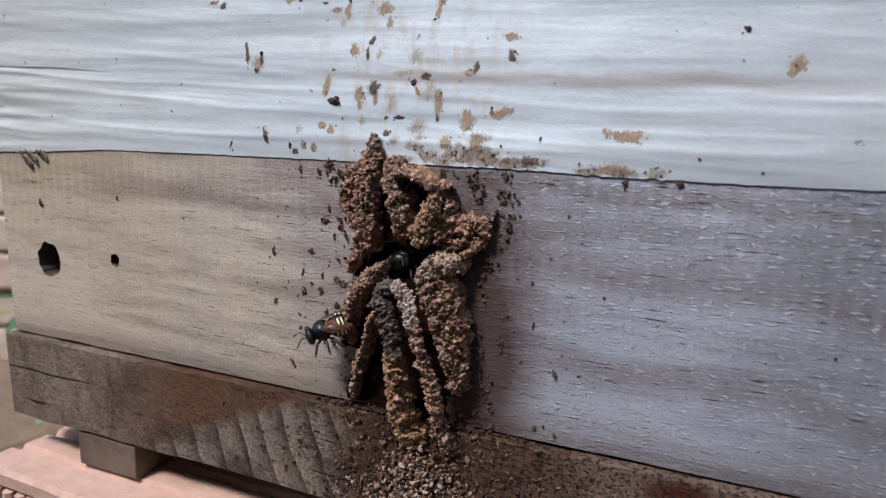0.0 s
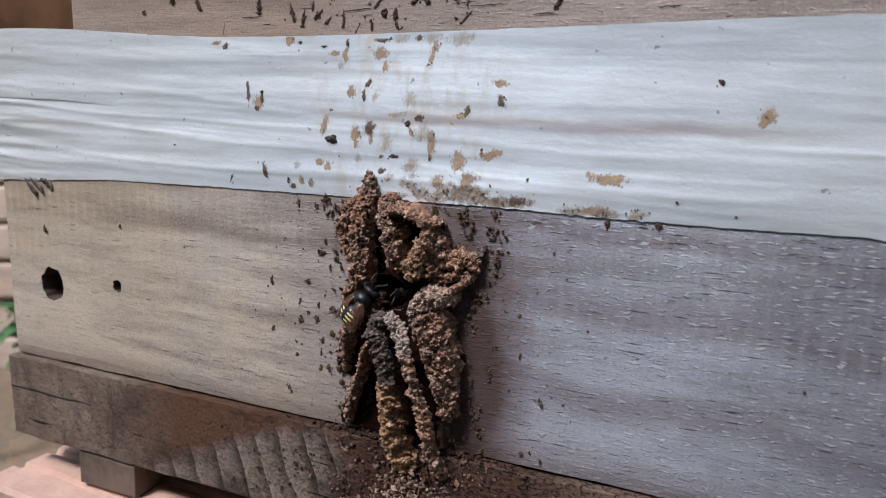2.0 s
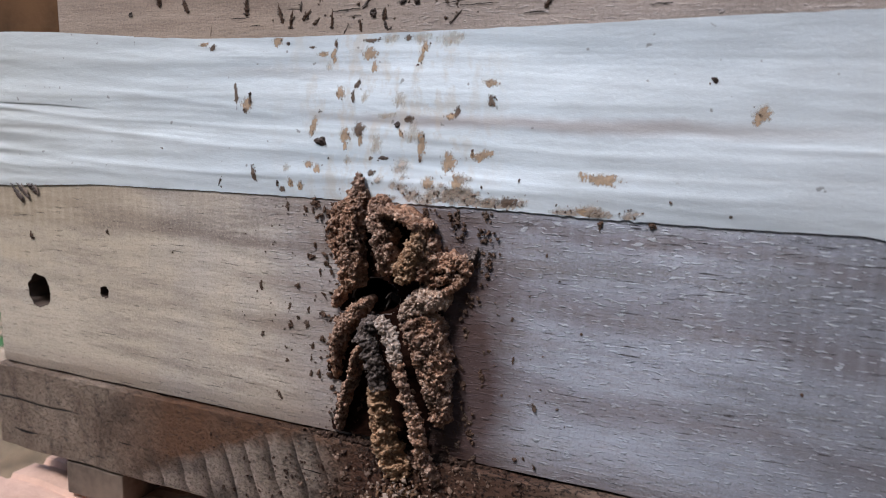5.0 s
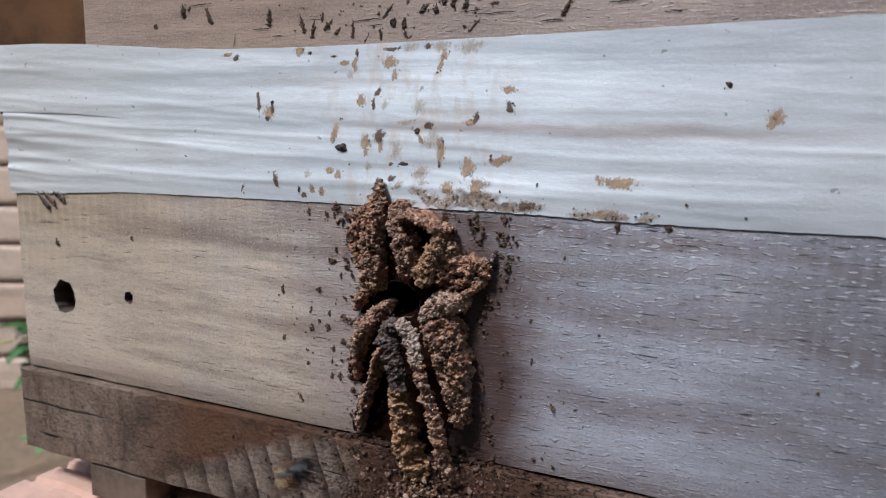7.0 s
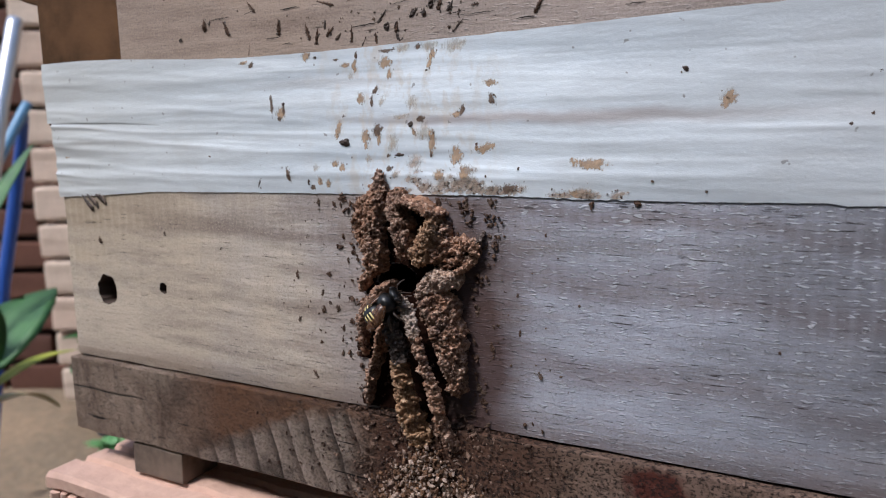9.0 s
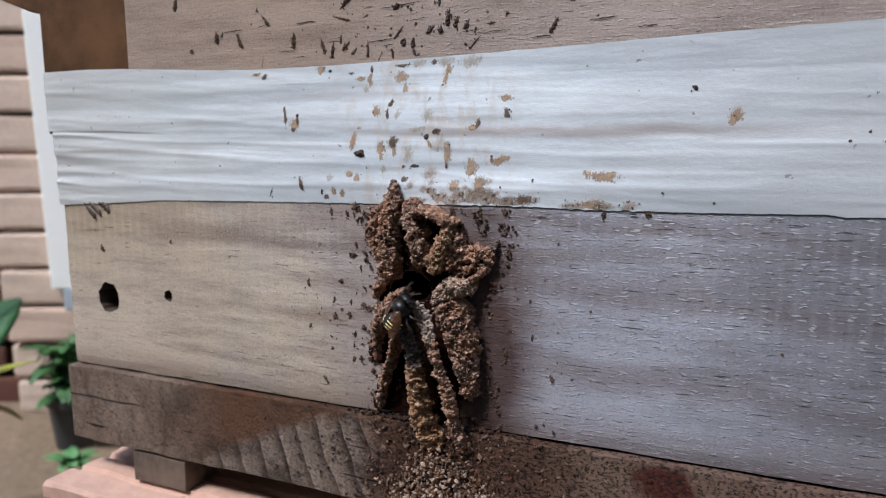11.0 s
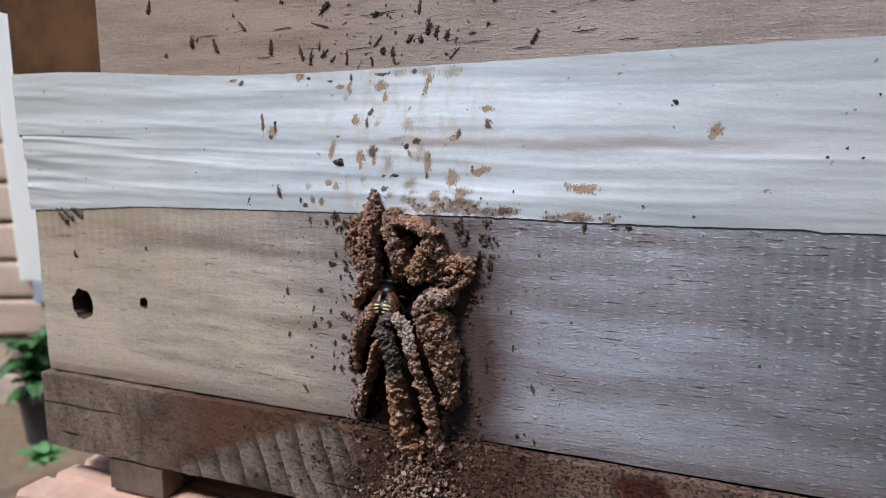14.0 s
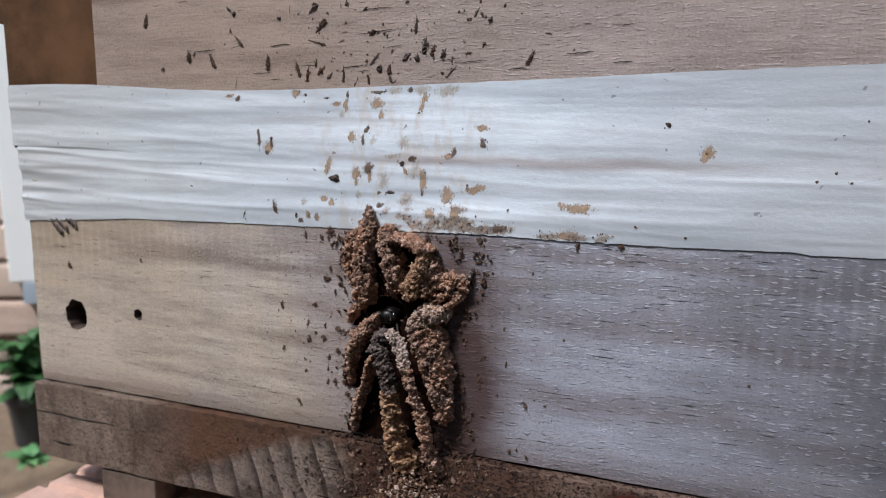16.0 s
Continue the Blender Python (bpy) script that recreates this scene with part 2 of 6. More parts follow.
def end_grain(name):
    """Dark, wet-stained board: grey-brown, a red-brown stain, a fan of wide growth rings, black pitting below the nest and a red knot."""
    n = Nodes(name, 0.72)
    x, z = n.axis("X"), n.axis("Z")
    one = n.scaled(1, 1, 1)
    warp = n.ramp(n.noise(one, 34, 3, 0.5), 0, 1, -0.005, 0.005)
    ragged = n.ramp(n.noise(one, 120, 4, 0.65), 0, 1, -0.005, 0.005)
    # rings lean from upper west to lower east
    u = n.math("ADD", n.math("ADD", x, warp), n.math("MULTIPLY", z, 0.42))
    ring = n.math("FRACT", n.math("MULTIPLY", u, 112.0))
    late = n.math("MULTIPLY", n.math("MULTIPLY", n.ramp(ring, 0.72, 0.95), n.ramp(ring, 0.97, 1.0, 1.0, 0.0)), n.ramp(n.noise(one, 90, 3, 0.6), 0.4, 0.6, 0.35, 1.0))
    grain = n.noise(n.scaled(300, 900, 620), 1, 6, 0.75)
    streak = n.noise(n.scaled(420, 600, 60), 1, 4, 0.7)
    blot = n.noise(one, 60, 5, 0.65, 0.3)
    big = n.noise(n.scaled(1, 1, 1.6), 22, 4, 0.6)
    base = n.mix(n.ramp(blot, 0.35, 0.65), (0.145, 0.096, 0.068), (0.275, 0.205, 0.155))
    base = n.mix(n.ramp(streak, 0.52, 0.70, 0.0, 0.5), base, (0.075, 0.05, 0.036))
    # the fan of pale rings, cut off above by the stain
    rim = n.math("ADD", n.math("ADD", z, ragged), n.ramp(x, -0.085, -0.03, 0.012, -0.012))
    fan = n.math("MULTIPLY", n.ramp(x, -0.088, -0.072), n.ramp(n.math("ADD", x, ragged), -0.020, -0.008, 1.0, 0.0))
    fan = n.math("MULTIPLY", fan, n.ramp(rim, 0.0115, 0.0155, 1.0, 0.0))
    pale = n.mix(n.ramp(ring, 0.05, 0.85), (0.30, 0.235, 0.19), (0.155, 0.113, 0.088))
    pale = n.mix(n.ramp(streak, 0.45, 0.7, 0.0, 0.45), pale, (0.10, 0.075, 0.06))
    # red-brown stain above the fan, with soot spots
    over = n.math("MULTIPLY", n.ramp(n.math("ADD", x, ragged), -0.095, -0.07), n.ramp(x, -0.02, 0.0, 1.0, 0.3))
    over = n.math("MULTIPLY", over, n.ramp(blot, 0.3, 0.5, 0.6, 1.0))
    base = n.mix(n.math("MULTIPLY", over, 0.9), base, (0.118, 0.052, 0.024))
    base = n.mix(fan, base, pale)
    base = n.mix(n.math("MULTIPLY", late, n.ramp(fan, 0, 1, 0.22, 0.85)), base, (0.03, 0.021, 0.017))
    base = n.mix(n.math("MULTIPLY", n.math("MULTIPLY", n.ramp(big, 0.50, 0.58), n.ramp(x, -0.10, -0.08)), n.ramp(x, 0.0, 0.02, 0.7, 0.3)), base, (0.022, 0.014, 0.010))
    tan = n.math("MULTIPLY", n.ramp(x, 0.035, 0.06), n.ramp(blot, 0.3, 0.6, 0.4, 1.0))
    base = n.mix(n.math("MULTIPLY", tan, 0.75), base, (0.17, 0.108, 0.085))
    soot = n.math("MULTIPLY", n.ramp(n.math("ADD", x, ragged), -0.022, -0.008), n.ramp(n.math("ADD", x, warp), 0.036, 0.05, 1.0, 0.0))
    base = n.mix(n.math("MULTIPLY", soot, n.ramp(big, 0.35, 0.6, 0.35, 0.75)), base, (0.082, 0.035, 0.021))
    kx, kz = n.math("SUBTRACT", x, 0.068), n.math("SUBTRACT", z, 0.022)
    k = n.math("SQRT", n.math("ADD", n.math("MULTIPLY", n.math("MULTIPLY", kx, kx), 0.32), n.math("MULTIPLY", kz, kz)))
    k = n.math("ADD", k, n.ramp(n.noise(one, 260, 4, 0.6), 0, 1, -0.003, 0.003))
    base = n.mix(n.ramp(k, 0.0035, 0.0055, 0.95, 0.0), base, (0.072, 0.016, 0.010))
    base = n.mix(n.ramp(grain, 0.34, 0.46, 0.7, 0.0), base, (0.028, 0.019, 0.015))
    base = n.mix(n.ramp(grain, 0.60, 0.72, 0.0, 0.25), base, (0.33, 0.25, 0.19))
    pits = n.ramp(n.noise(n.scaled(1, 1, 1.3), 900, 5, 0.7), 0.53, 0.59)
    base = n.mix(n.math("MULTIPLY", pits, n.ramp(x, -0.03, 0.005, 0.05, 0.8)), base, (0.012, 0.009, 0.008))
    split = n.ramp(n.noise(n.scaled(34, 500, 620), 1, 2, 0.5), 0.70, 0.715)
    level = n.math("ABSOLUTE", n.math("SUBTRACT", n.math("ADD", z, n.math("MULTIPLY", warp, 0.25)), 0.0165))
    shake = n.math("MULTIPLY", n.ramp(level, 0.0001, 0.0004, 1.0, 0.0), n.ramp(x, -0.112, -0.102, 1.0, 0.0))
    split = n.math("MAXIMUM", split, shake)
    base = n.mix(split, base, (0.008, 0.006, 0.005))
    height = n.math("SUBTRACT", n.math("SUBTRACT", grain, n.math("MULTIPLY", late, 0.4)), n.math("ADD", pits, split))
    return n.done(base, height, 1.0, 0.0008, None, 0.2)


def soil(name, tone, dark, pale, dim=0.3, spread=0.75):
    """Clay and plant resin kneaded by the bees; each pellet and grain has its own tone."""
    n = Nodes(name, 0.78)
    grain = n.noise(n.scaled(1, 1, 1), 1700, 5, 0.7)
    patch = n.noise(n.scaled(1, 1, 1), 150, 4, 0.65)
    grey = n.noise(n.scaled(1, 1, 1), 75, 2, 0.5)
    pellet = n.tree.nodes.new("ShaderNodeAttribute")
    pellet.attribute_name = "tone"
    base = n.mix(n.ramp(patch, 0.42, 0.66, 0.0, 0.8), tone, tuple(c * 0.36 for c in tone))
    base = n.mix(n.ramp(grey, 0.5, 0.64, 0.0, 0.6), base, tuple(0.5 * c + 0.25 * sum(tone) / 3 for c in tone))
    base = n.mix(n.ramp(pellet.outputs["Fac"], 0.1, 0.55, spread, 0.0), base, dark)
    base = n.mix(n.ramp(pellet.outputs["Fac"], 0.6, 1.0, 0.0, 0.4), base, pale)
    base = n.mix(n.ramp(n.island(), 0.4, 1.0, 0.0, 0.5), base, dark)
    base = n.mix(n.ramp(grain, 0.58, 0.72, 0.0, 0.5), base, pale)
    base = n.mix(n.ramp(grain, 0.25, 0.45, dim, 0.0), base, dark)
    return n.done(base, grain, 1.0, 0.0005, None, 0.22)


def plain(name, colour, rough=0.5, metal=0.0, vary=0.25, size=300, bump=0.2, distance=0.0003):
    n = Nodes(name, rough, metal)
    g = n.noise(n.scaled(1, 1, 1), size, 4, 0.6)
    big = n.noise(n.scaled(1, 1, 1), size * 0.13, 3, 0.5)
    c = n.mix(n.ramp(g, 0.3, 0.7, vary, 0.0), colour, tuple(v * 0.5 for v in colour))
    c = n.mix(n.ramp(big, 0.4, 0.7, 0.0, vary), c, tuple(min(1, v * 1.4) for v in colour))
    return n.done(c, g, bump, distance)


def tape_material():
    n = Nodes("silver_grey_adhesive_tape", 0.4)
    streak = n.noise(n.scaled(7, 120, 125), 1, 2, 0.5, 0.6)
    fine = n.noise(n.scaled(150, 700, 600), 1, 5, 0.7)
    weave = n.noise(n.scaled(600, 600, 600), 1, 4, 0.7)
    blot = n.noise(n.scaled(1, 1, 1.5), 34, 5, 0.65)
    base = n.mix(n.ramp(streak, 0.36, 0.66), (0.52, 0.575, 0.625), (0.82, 0.88, 0.93))
    brown = n.ramp(n.noise(n.scaled(5, 90, 110), 1, 3, 0.5, 0.3), 0.58, 0.70)
    base = n.mix(n.math("MULTIPLY", brown, 0.5), base, (0.33, 0.29, 0.27))
    base = n.mix(n.ramp(fine, 0.35, 0.55, 0.14, 0.0), base, (0.36, 0.37, 0.38))
    base = n.mix(n.ramp(blot, 0.52, 0.72, 0.0, 0.35), base, (0.42, 0.43, 0.43))
    base = n.mix(n.ramp(weave, 0.58, 0.75, 0.0, 0.35), base, (0.86, 0.88, 0.9))
    # greyer towards both ends of the strip
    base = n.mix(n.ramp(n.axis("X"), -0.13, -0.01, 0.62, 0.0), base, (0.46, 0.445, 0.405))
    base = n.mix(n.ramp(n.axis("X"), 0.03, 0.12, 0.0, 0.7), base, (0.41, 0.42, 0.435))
    # a mauve-brown streak, and old smears wiped over the middle
    z = n.math("ADD", n.axis("Z"), n.ramp(n.noise(n.scaled(40, 40, 40), 1, 4, 0.6), 0, 1, -0.0025, 0.0025))
    off = n.math("ABSOLUTE", n.math("SUBTRACT", z, 0.0212))
    line = n.math("MULTIPLY", n.ramp(off, 0.0004, 0.0022, 0.75, 0.0), n.math("MULTIPLY", n.ramp(n.axis("X"), -0.03, 0.01), n.ramp(n.axis("X"), 0.06, 0.1, 1.0, 0.2)))
    base = n.mix(line, base, (0.36, 0.31, 0.30))
    near = n.math("MULTIPLY", n.ramp(n.math("ABSOLUTE", n.axis("X")), 0.012, 0.035, 1.0, 0.0), n.ramp(n.noise(n.scaled(170, 170, 110), 1, 4, 0.65), 0.5, 0.62))
    base = n.mix(n.math("MULTIPLY", near, 0.45), base, (0.50, 0.42, 0.33))
    specks = n.ramp(n.noise(n.scaled(1, 1, 1), 420, 2, 0.5), 0.70, 0.74)
    base = n.mix(n.math("MULTIPLY", specks, 0.6), base, (0.12, 0.1, 0.09))
    height = n.math("ADD", n.math("ADD", streak, n.math("MULTIPLY", fine, 0.2)), n.math("MULTIPLY", weave, 0.12))
    return n.done(base, height, 0.8, 0.0007, n.ramp(blot, 0.3, 0.7, 0.28, 0.48))


def smear_material(name, colour, lo, hi, most=0.9, crust=0.8):
    """A thin patchy film with a dark dried rim and paler middle."""
    n = Nodes(name, 0.6)
    g = n.noise(n.scaled(1, 1, 1), 900, 5, 0.7)
    h = n.noise(n.scaled(1, 1, 0.7), 640, 5, 0.7)
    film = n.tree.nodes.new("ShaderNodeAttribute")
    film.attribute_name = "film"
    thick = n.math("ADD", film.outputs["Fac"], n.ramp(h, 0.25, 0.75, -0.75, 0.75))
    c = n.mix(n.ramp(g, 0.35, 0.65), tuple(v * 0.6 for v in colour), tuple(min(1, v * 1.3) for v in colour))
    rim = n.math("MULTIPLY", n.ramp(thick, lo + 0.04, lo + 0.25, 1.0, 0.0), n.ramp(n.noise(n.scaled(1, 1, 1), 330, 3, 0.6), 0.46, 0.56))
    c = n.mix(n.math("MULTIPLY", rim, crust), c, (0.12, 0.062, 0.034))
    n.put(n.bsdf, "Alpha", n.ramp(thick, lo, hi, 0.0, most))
    return n.done(c, g, 0.5, 0.0003)


def brick_material(name, a, b):
    n = Nodes(name, 0.88)
    g = n.noise(n.scaled(1, 1, 1), 160, 5, 0.65)
    big = n.noise(n.scaled(1, 1, 1), 14, 3, 0.5)
    c = n.mix(n.each(), a, b)
    c = n.mix(n.ramp(big, 0.4, 0.65, 0.0, 0.5), c, tuple(v * 0.7 for v in a))
    c = n.mix(n.ramp(g, 0.3, 0.6, 0.35, 0.0), c, tuple(v * 0.5 for v in b))
    return n.done(c, g, 0.5, 0.002)


def leaf_material(name, a, b):
    n = Nodes(name, 0.6)
    g = n.noise(n.scaled(1, 1, 1), 40, 3, 0.5)
    c = n.mix(n.ramp(g, 0.35, 0.65), a, b)
    c = n.mix(n.ramp(n.each(), 0, 1, 0.0, 0.35), c, tuple(v * 0.6 for v in a))
    return n.done(c, g, 0.2, 0.002)


M_LOWER = board_wood("weathered_grey_plank", (0.475, 0.395, 0.308), (0.315, 0.325, 0.378), (0.165, 0.12, 0.102), 0.005, 0.5, 0.86, -0.022)
M_UPPER = board_wood("weathered_brown_plank", (0.33, 0.25, 0.195), (0.34, 0.28, 0.25), (0.13, 0.083, 0.066), -0.02, 0.12, 0.0)
M_END = plain("brown_varnished_end_grain", (0.092, 0.046, 0.02), 0.85, 0, 1.0, 220, 0.7)
M_END.node_tree.nodes["Principled BSDF"].inputs["Specular IOR Level"].default_value = 0.15
M_SIDE = plain("rough_side_plank", (0.26, 0.21, 0.16), 0.75, 0, 0.5, 120, 0.4)
M_BOARD = end_grain("dark_stained_end_grain")
M_BLOCK = plain("grey_brown_wood_block", (0.125, 0.09, 0.066), 0.8, 0, 0.9, 420, 0.8)
M_TAPE = tape_material()
M_SOIL = soil("brown_mud", (0.42, 0.232, 0.145), (0.065, 0.03, 0.021), (0.76, 0.57, 0.45), 0.65)
M_SOIL_OCHRE = soil("ochre_mud", (0.46, 0.265, 0.145), (0.10, 0.05, 0.03), (0.74, 0.54, 0.37), 0.6)
M_SOIL_PALE_BROWN = soil("dusty_brown_mud", (0.52, 0.355, 0.26), (0.12, 0.07, 0.05), (0.80, 0.65, 0.55), 0.5)
M_SOIL_DARK = soil("dark_resinous_mud", (0.145, 0.106, 0.09), (0.03, 0.021, 0.018), (0.52, 0.43, 0.38), 0.6)
M_SOIL_PALE = soil("pale_dry_mud", (0.68, 0.52, 0.42), (0.24, 0.16, 0.12), (0.86, 0.75, 0.66), 0.3, 0.5)
# near-black that paints the shade behind the ridges and in the hole
M_BASE = plain("painted_shade_black", (0.014, 0.006, 0.004), 0.95, 0, 0.5, 700, 0.8)
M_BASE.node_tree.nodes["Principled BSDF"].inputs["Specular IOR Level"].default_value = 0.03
M_LITTER = soil("black_brown_mud_litter", (0.15, 0.078, 0.046), (0.03, 0.017, 0.013), (0.45, 0.31, 0.23), 0.6)
M_CRUMB = soil("drab_mud_crumb", (0.25, 0.145, 0.09), (0.06, 0.034, 0.024), (0.40, 0.27, 0.19))
M_SMEAR = smear_material("tan_resin_smear", (0.47, 0.315, 0.19), 0.10, 0.55, 0.72, 0.75)
M_SMEAR_PALE = smear_material("faded_ochre_smear", (0.48, 0.37, 0.25), 0.12, 0.7, 0.42, 0.4)
M_SMEAR_DARK = smear_material("dark_brown_smear", (0.15, 0.10, 0.07), 0.14, 0.5, 0.85)
M_SCALE = smear_material("pinkish_dirt_film", (0.50, 0.405, 0.33), 0.10, 0.7, 0.5, 0.35)
M_DAB = plain("blackish_mud", (0.05, 0.03, 0.022), 0.6, 0, 0.9, 1600, 0.9)
M_STAIN = plain("faded_mud_stain", (0.19, 0.135, 0.10), 0.8, 0, 0.8, 1200, 0.7)
M_CHECK = plain("black_drying_check", (0.012, 0.008, 0.006), 0.9, 0, 0.5, 900, 0.3)
M_SPECK = plain("dark_resin_speck", (0.085, 0.05, 0.032), 0.7, 0, 0.8, 1400, 0.8)
# darker than the plank: the shade inside the drilled holes, put into colour
M_BORE = plain("shade_painted_bore", (0.07, 0.046, 0.034), 0.9, 0, 0.6, 500, 0.5)
M_SCREW = plain("dull_zinc_screw", (0.20, 0.13, 0.10), 0.6, 0.4, 0.4, 900, 0.3)
M_CLAY = plain("salmon_fired_clay", (0.56, 0.36, 0.275), 0.9, 0, 0.45, 160, 0.8, 0.001)
M_BRICK = brick_material("pale_pink_brick", (0.63, 0.51, 0.41), (0.57, 0.42, 0.33))
M_BRICK_DARK = brick_material("deep_red_brick", (0.13, 0.052, 0.032), (0.075, 0.032, 0.022))
M_WHITE = plain("white_gloss_paint", (0.93, 0.95, 0.92), 0.35, 0, 0.04, 30, 0.05)
M_GREYCAP = plain("grey_blue_plastic", (0.40, 0.46, 0.52), 0.5, 0, 0.1, 60, 0.05)
M_STEEL = plain("brushed_steel", (0.55, 0.56, 0.57), 0.35, 0.8, 0.2, 90, 0.1)
M_BLUE = plain("light_blue_plastic", (0.10, 0.23, 0.37), 0.4, 0, 0.15, 60, 0.05)
M_NAVY = plain("deep_blue_plastic", (0.02, 0.07, 0.30), 0.4, 0, 0.15, 60, 0.05)
M_POT = plain("black_plastic_pot", (0.03, 0.03, 0.032), 0.5, 0, 0.3, 60, 0.1)
M_LEAF = leaf_material("green_leaf", (0.022, 0.085, 0.02), (0.05, 0.15, 0.032))
M_WEED = leaf_material("fresh_pale_green_leaf", (0.10, 0.26, 0.09), (0.16, 0.34, 0.12))
M_LEAF_YELLOW = leaf_material("yellow_green_leaf", (0.42, 0.44, 0.06), (0.32, 0.38, 0.06))
M_LEAF_PALE = leaf_material("dry_leaf", (0.32, 0.27, 0.15), (0.25, 0.24, 0.13))


def ground_material():
    n = Nodes("trodden_sandy_soil", 0.95)
    g = n.noise(n.scaled(1, 1, 1), 60, 6, 0.7)
    big = n.noise(n.scaled(1, 1, 1), 4, 4, 0.6)
    c = n.mix(n.ramp(big, 0.35, 0.65), (0.30, 0.21, 0.13), (0.21, 0.155, 0.10))
    c = n.mix(n.ramp(g, 0.35, 0.6, 0.5, 0.0), c, (0.10, 0.08, 0.055))
    return n.done(c, g, 0.8, 0.01)


# ---- ground ----
def build_ground():
    bm = bmesh.new()
    bmesh.ops.create_grid(bm, x_segments=60, y_segments=60, size=1.0)
    for v in bm.verts:
        r = max(abs(v.co.x), abs(v.co.y))
        s = 1.5 + 600 * max(0.0, r - 0.55) ** 3
        v.co = Vector((v.co.x * s - 0.4, v.co.y * s + 0.3, 0))
        if r < 0.7:
            v.co.z = 0.012 * noise.noise(v.co * 5)
    tagged(solo("ground", bm, ground_material(), (0, 0, -0.082), "trodden brown sandy soil of the yard", "ground", kind="structure", smooth=True))


build_ground()


def build_unseen_walls():
    """Plain unseen walls, behind and beside the one who films, added to cut low sky light."""
    m = plain("grey_green_plaster", (0.16, 0.17, 0.13), 0.9, 0, 0.4, 8, 0.3, 0.01)
    for name, lo, hi in (("wall_south", (-3.5, -2.3, 0.05), (2.7, -2.15, 3.3)), ("wall_east", (2.55, -2.15, 0.05), (2.7, 3.2, 3.3))):
        tagged(solo(name, box(lo, hi), m, lo, "plain plaster wall added out of view to cut low sky light", "wall", kind="structure"))


build_unseen_walls()


# ---- the hive ----
LEFT, RIGHT = -141.0, 141.0
HOLES = ((-3.0, 38.3, 6.3, 4.6, 0.8), (-121.8, 25.2, 4.8, 5.3, 0.7), (-94.2, 28.0, 1.7, 1.9, 0.6))


def stops(lo, hi, step, dense):
    out, v = [], lo
    while v < hi - 1e-6:
        out.append(v)
        v += 0.5 if any(a <= v < b for a, b in dense) else step
    return out + [hi]


def front_plank():
    """The lower front plank with its nest hole, screw hole and nail hole cut in."""
    xs = stops(LEFT, RIGHT, 4.0, ((-129, -114), (-98, -90), (-13, 8)))
    zs = stops(0.0, 81.0, 3.0, ((17, 47),))
    verts, faces, back, moved = [], [], 22.0, {}
    for i, x in enumerate(xs):
        for j, z in enumerate(zs):
            px, pz, inside = x, z, False
            for cx, cz, rx, rz, rag in HOLES:
                a = math.atan2((z - cz) / rz, (x - cx) / rx)
                edge = 1 + rag / rx * (noise.noise(Vector((math.cos(a) * 2.2, math.sin(a) * 2.2, cx))) + 0.35 * noise.noise(Vector((math.cos(a) * 4, math.sin(a) * 4, cx))))
                d = math.hypot((x - cx) / rx, (z - cz) / rz)
                if d < edge:
                    inside = True
                    px, pz = cx + rx * edge * math.cos(a), cz + rz * edge * math.sin(a)
            wave = 0.25 * noise.noise(Vector((x / 90, z / 9, 3.1))) + 0.10 * noise.noise(Vector((x / 14, z / 2.5, 1.7)))
            if x in (LEFT, RIGHT):
                px += 0.5 * noise.noise(Vector((3, z / 6, x)))
            if j in (0, len(zs) - 1):
                pz += 0.25 * noise.noise(Vector((x / 12, 5, z)))
                wave += 0.35
            if i in (0, len(xs) - 1):
                wave += 0.45
            verts.append(at(px, wave, pz))
            moved[(i, j)] = inside
    nz = len(zs)
    for i in range(len(xs) - 1):
        for j in range(nz - 1):
            corners = ((i, j), (i + 1, j), (i + 1, j + 1), (i, j + 1))
            if all(moved[c] for c in corners):
                continue
            faces.append(tuple(a * nz + b for a, b in corners))
    bm = from_arrays(verts, faces)
    rim = [e for e in bm.edges if e.is_boundary]
    grown = bmesh.ops.extrude_edge_only(bm, edges=rim)["geom"]
    for v in (g for g in grown if isinstance(g, bmesh.types.BMVert)):
        x = v.co.x / MM
        deep = 20.0 if x < -80 and x > -135 else back
        v.co.y = deep * MM
    bmesh.ops.delete(bm, geom=[v for v in bm.verts if not v.link_faces], context="VERTS")
    for cx, depth in ((-121.8, 19.9), (-94.2, 19.9)):
        cz, rx, rz = next((h[1], h[2], h[3]) for h in HOLES if h[0] == cx)
        bmesh.ops.create_circle(bm, cap_ends=True, radius=max(rx, rz) * 1.3 * MM, segments=14,
                                matrix=Matrix.Translation(at(cx, depth, cz)) @ pose(0, 0, 0, 90))
    bmesh.ops.recalc_face_normals(bm, faces=bm.faces)
    return bm


def plank(lo, hi, bevel=0.6, ripple=0.2, step=6.0):
    """A board between two corners in millimetres, its front rippled and its arrises worn."""
    bm = box(at(*lo), at(*hi), bevel * MM)
    cuts = max(2, int((hi[0] - lo[0]) / step))
    edges = [e for e in bm.edges if abs(e.verts[0].co.x - e.verts[1].co.x) > 0.8 * (hi[0] - lo[0]) * MM]
    if edges:
        bmesh.ops.subdivide_edges(bm, edges=edges, cuts=min(cuts, 60), use_grid_fill=True)
    for v in bm.verts:
        p = v.co / MM
        v.co.y += ripple * MM * noise.noise(Vector((p.x / 20, p.y / 5, p.z / 4)))
        v.co.z += 0.8 * ripple * MM * noise.noise(Vector((p.x / 11, 7 + p.y / 20, p.z / 9)))
    return bm


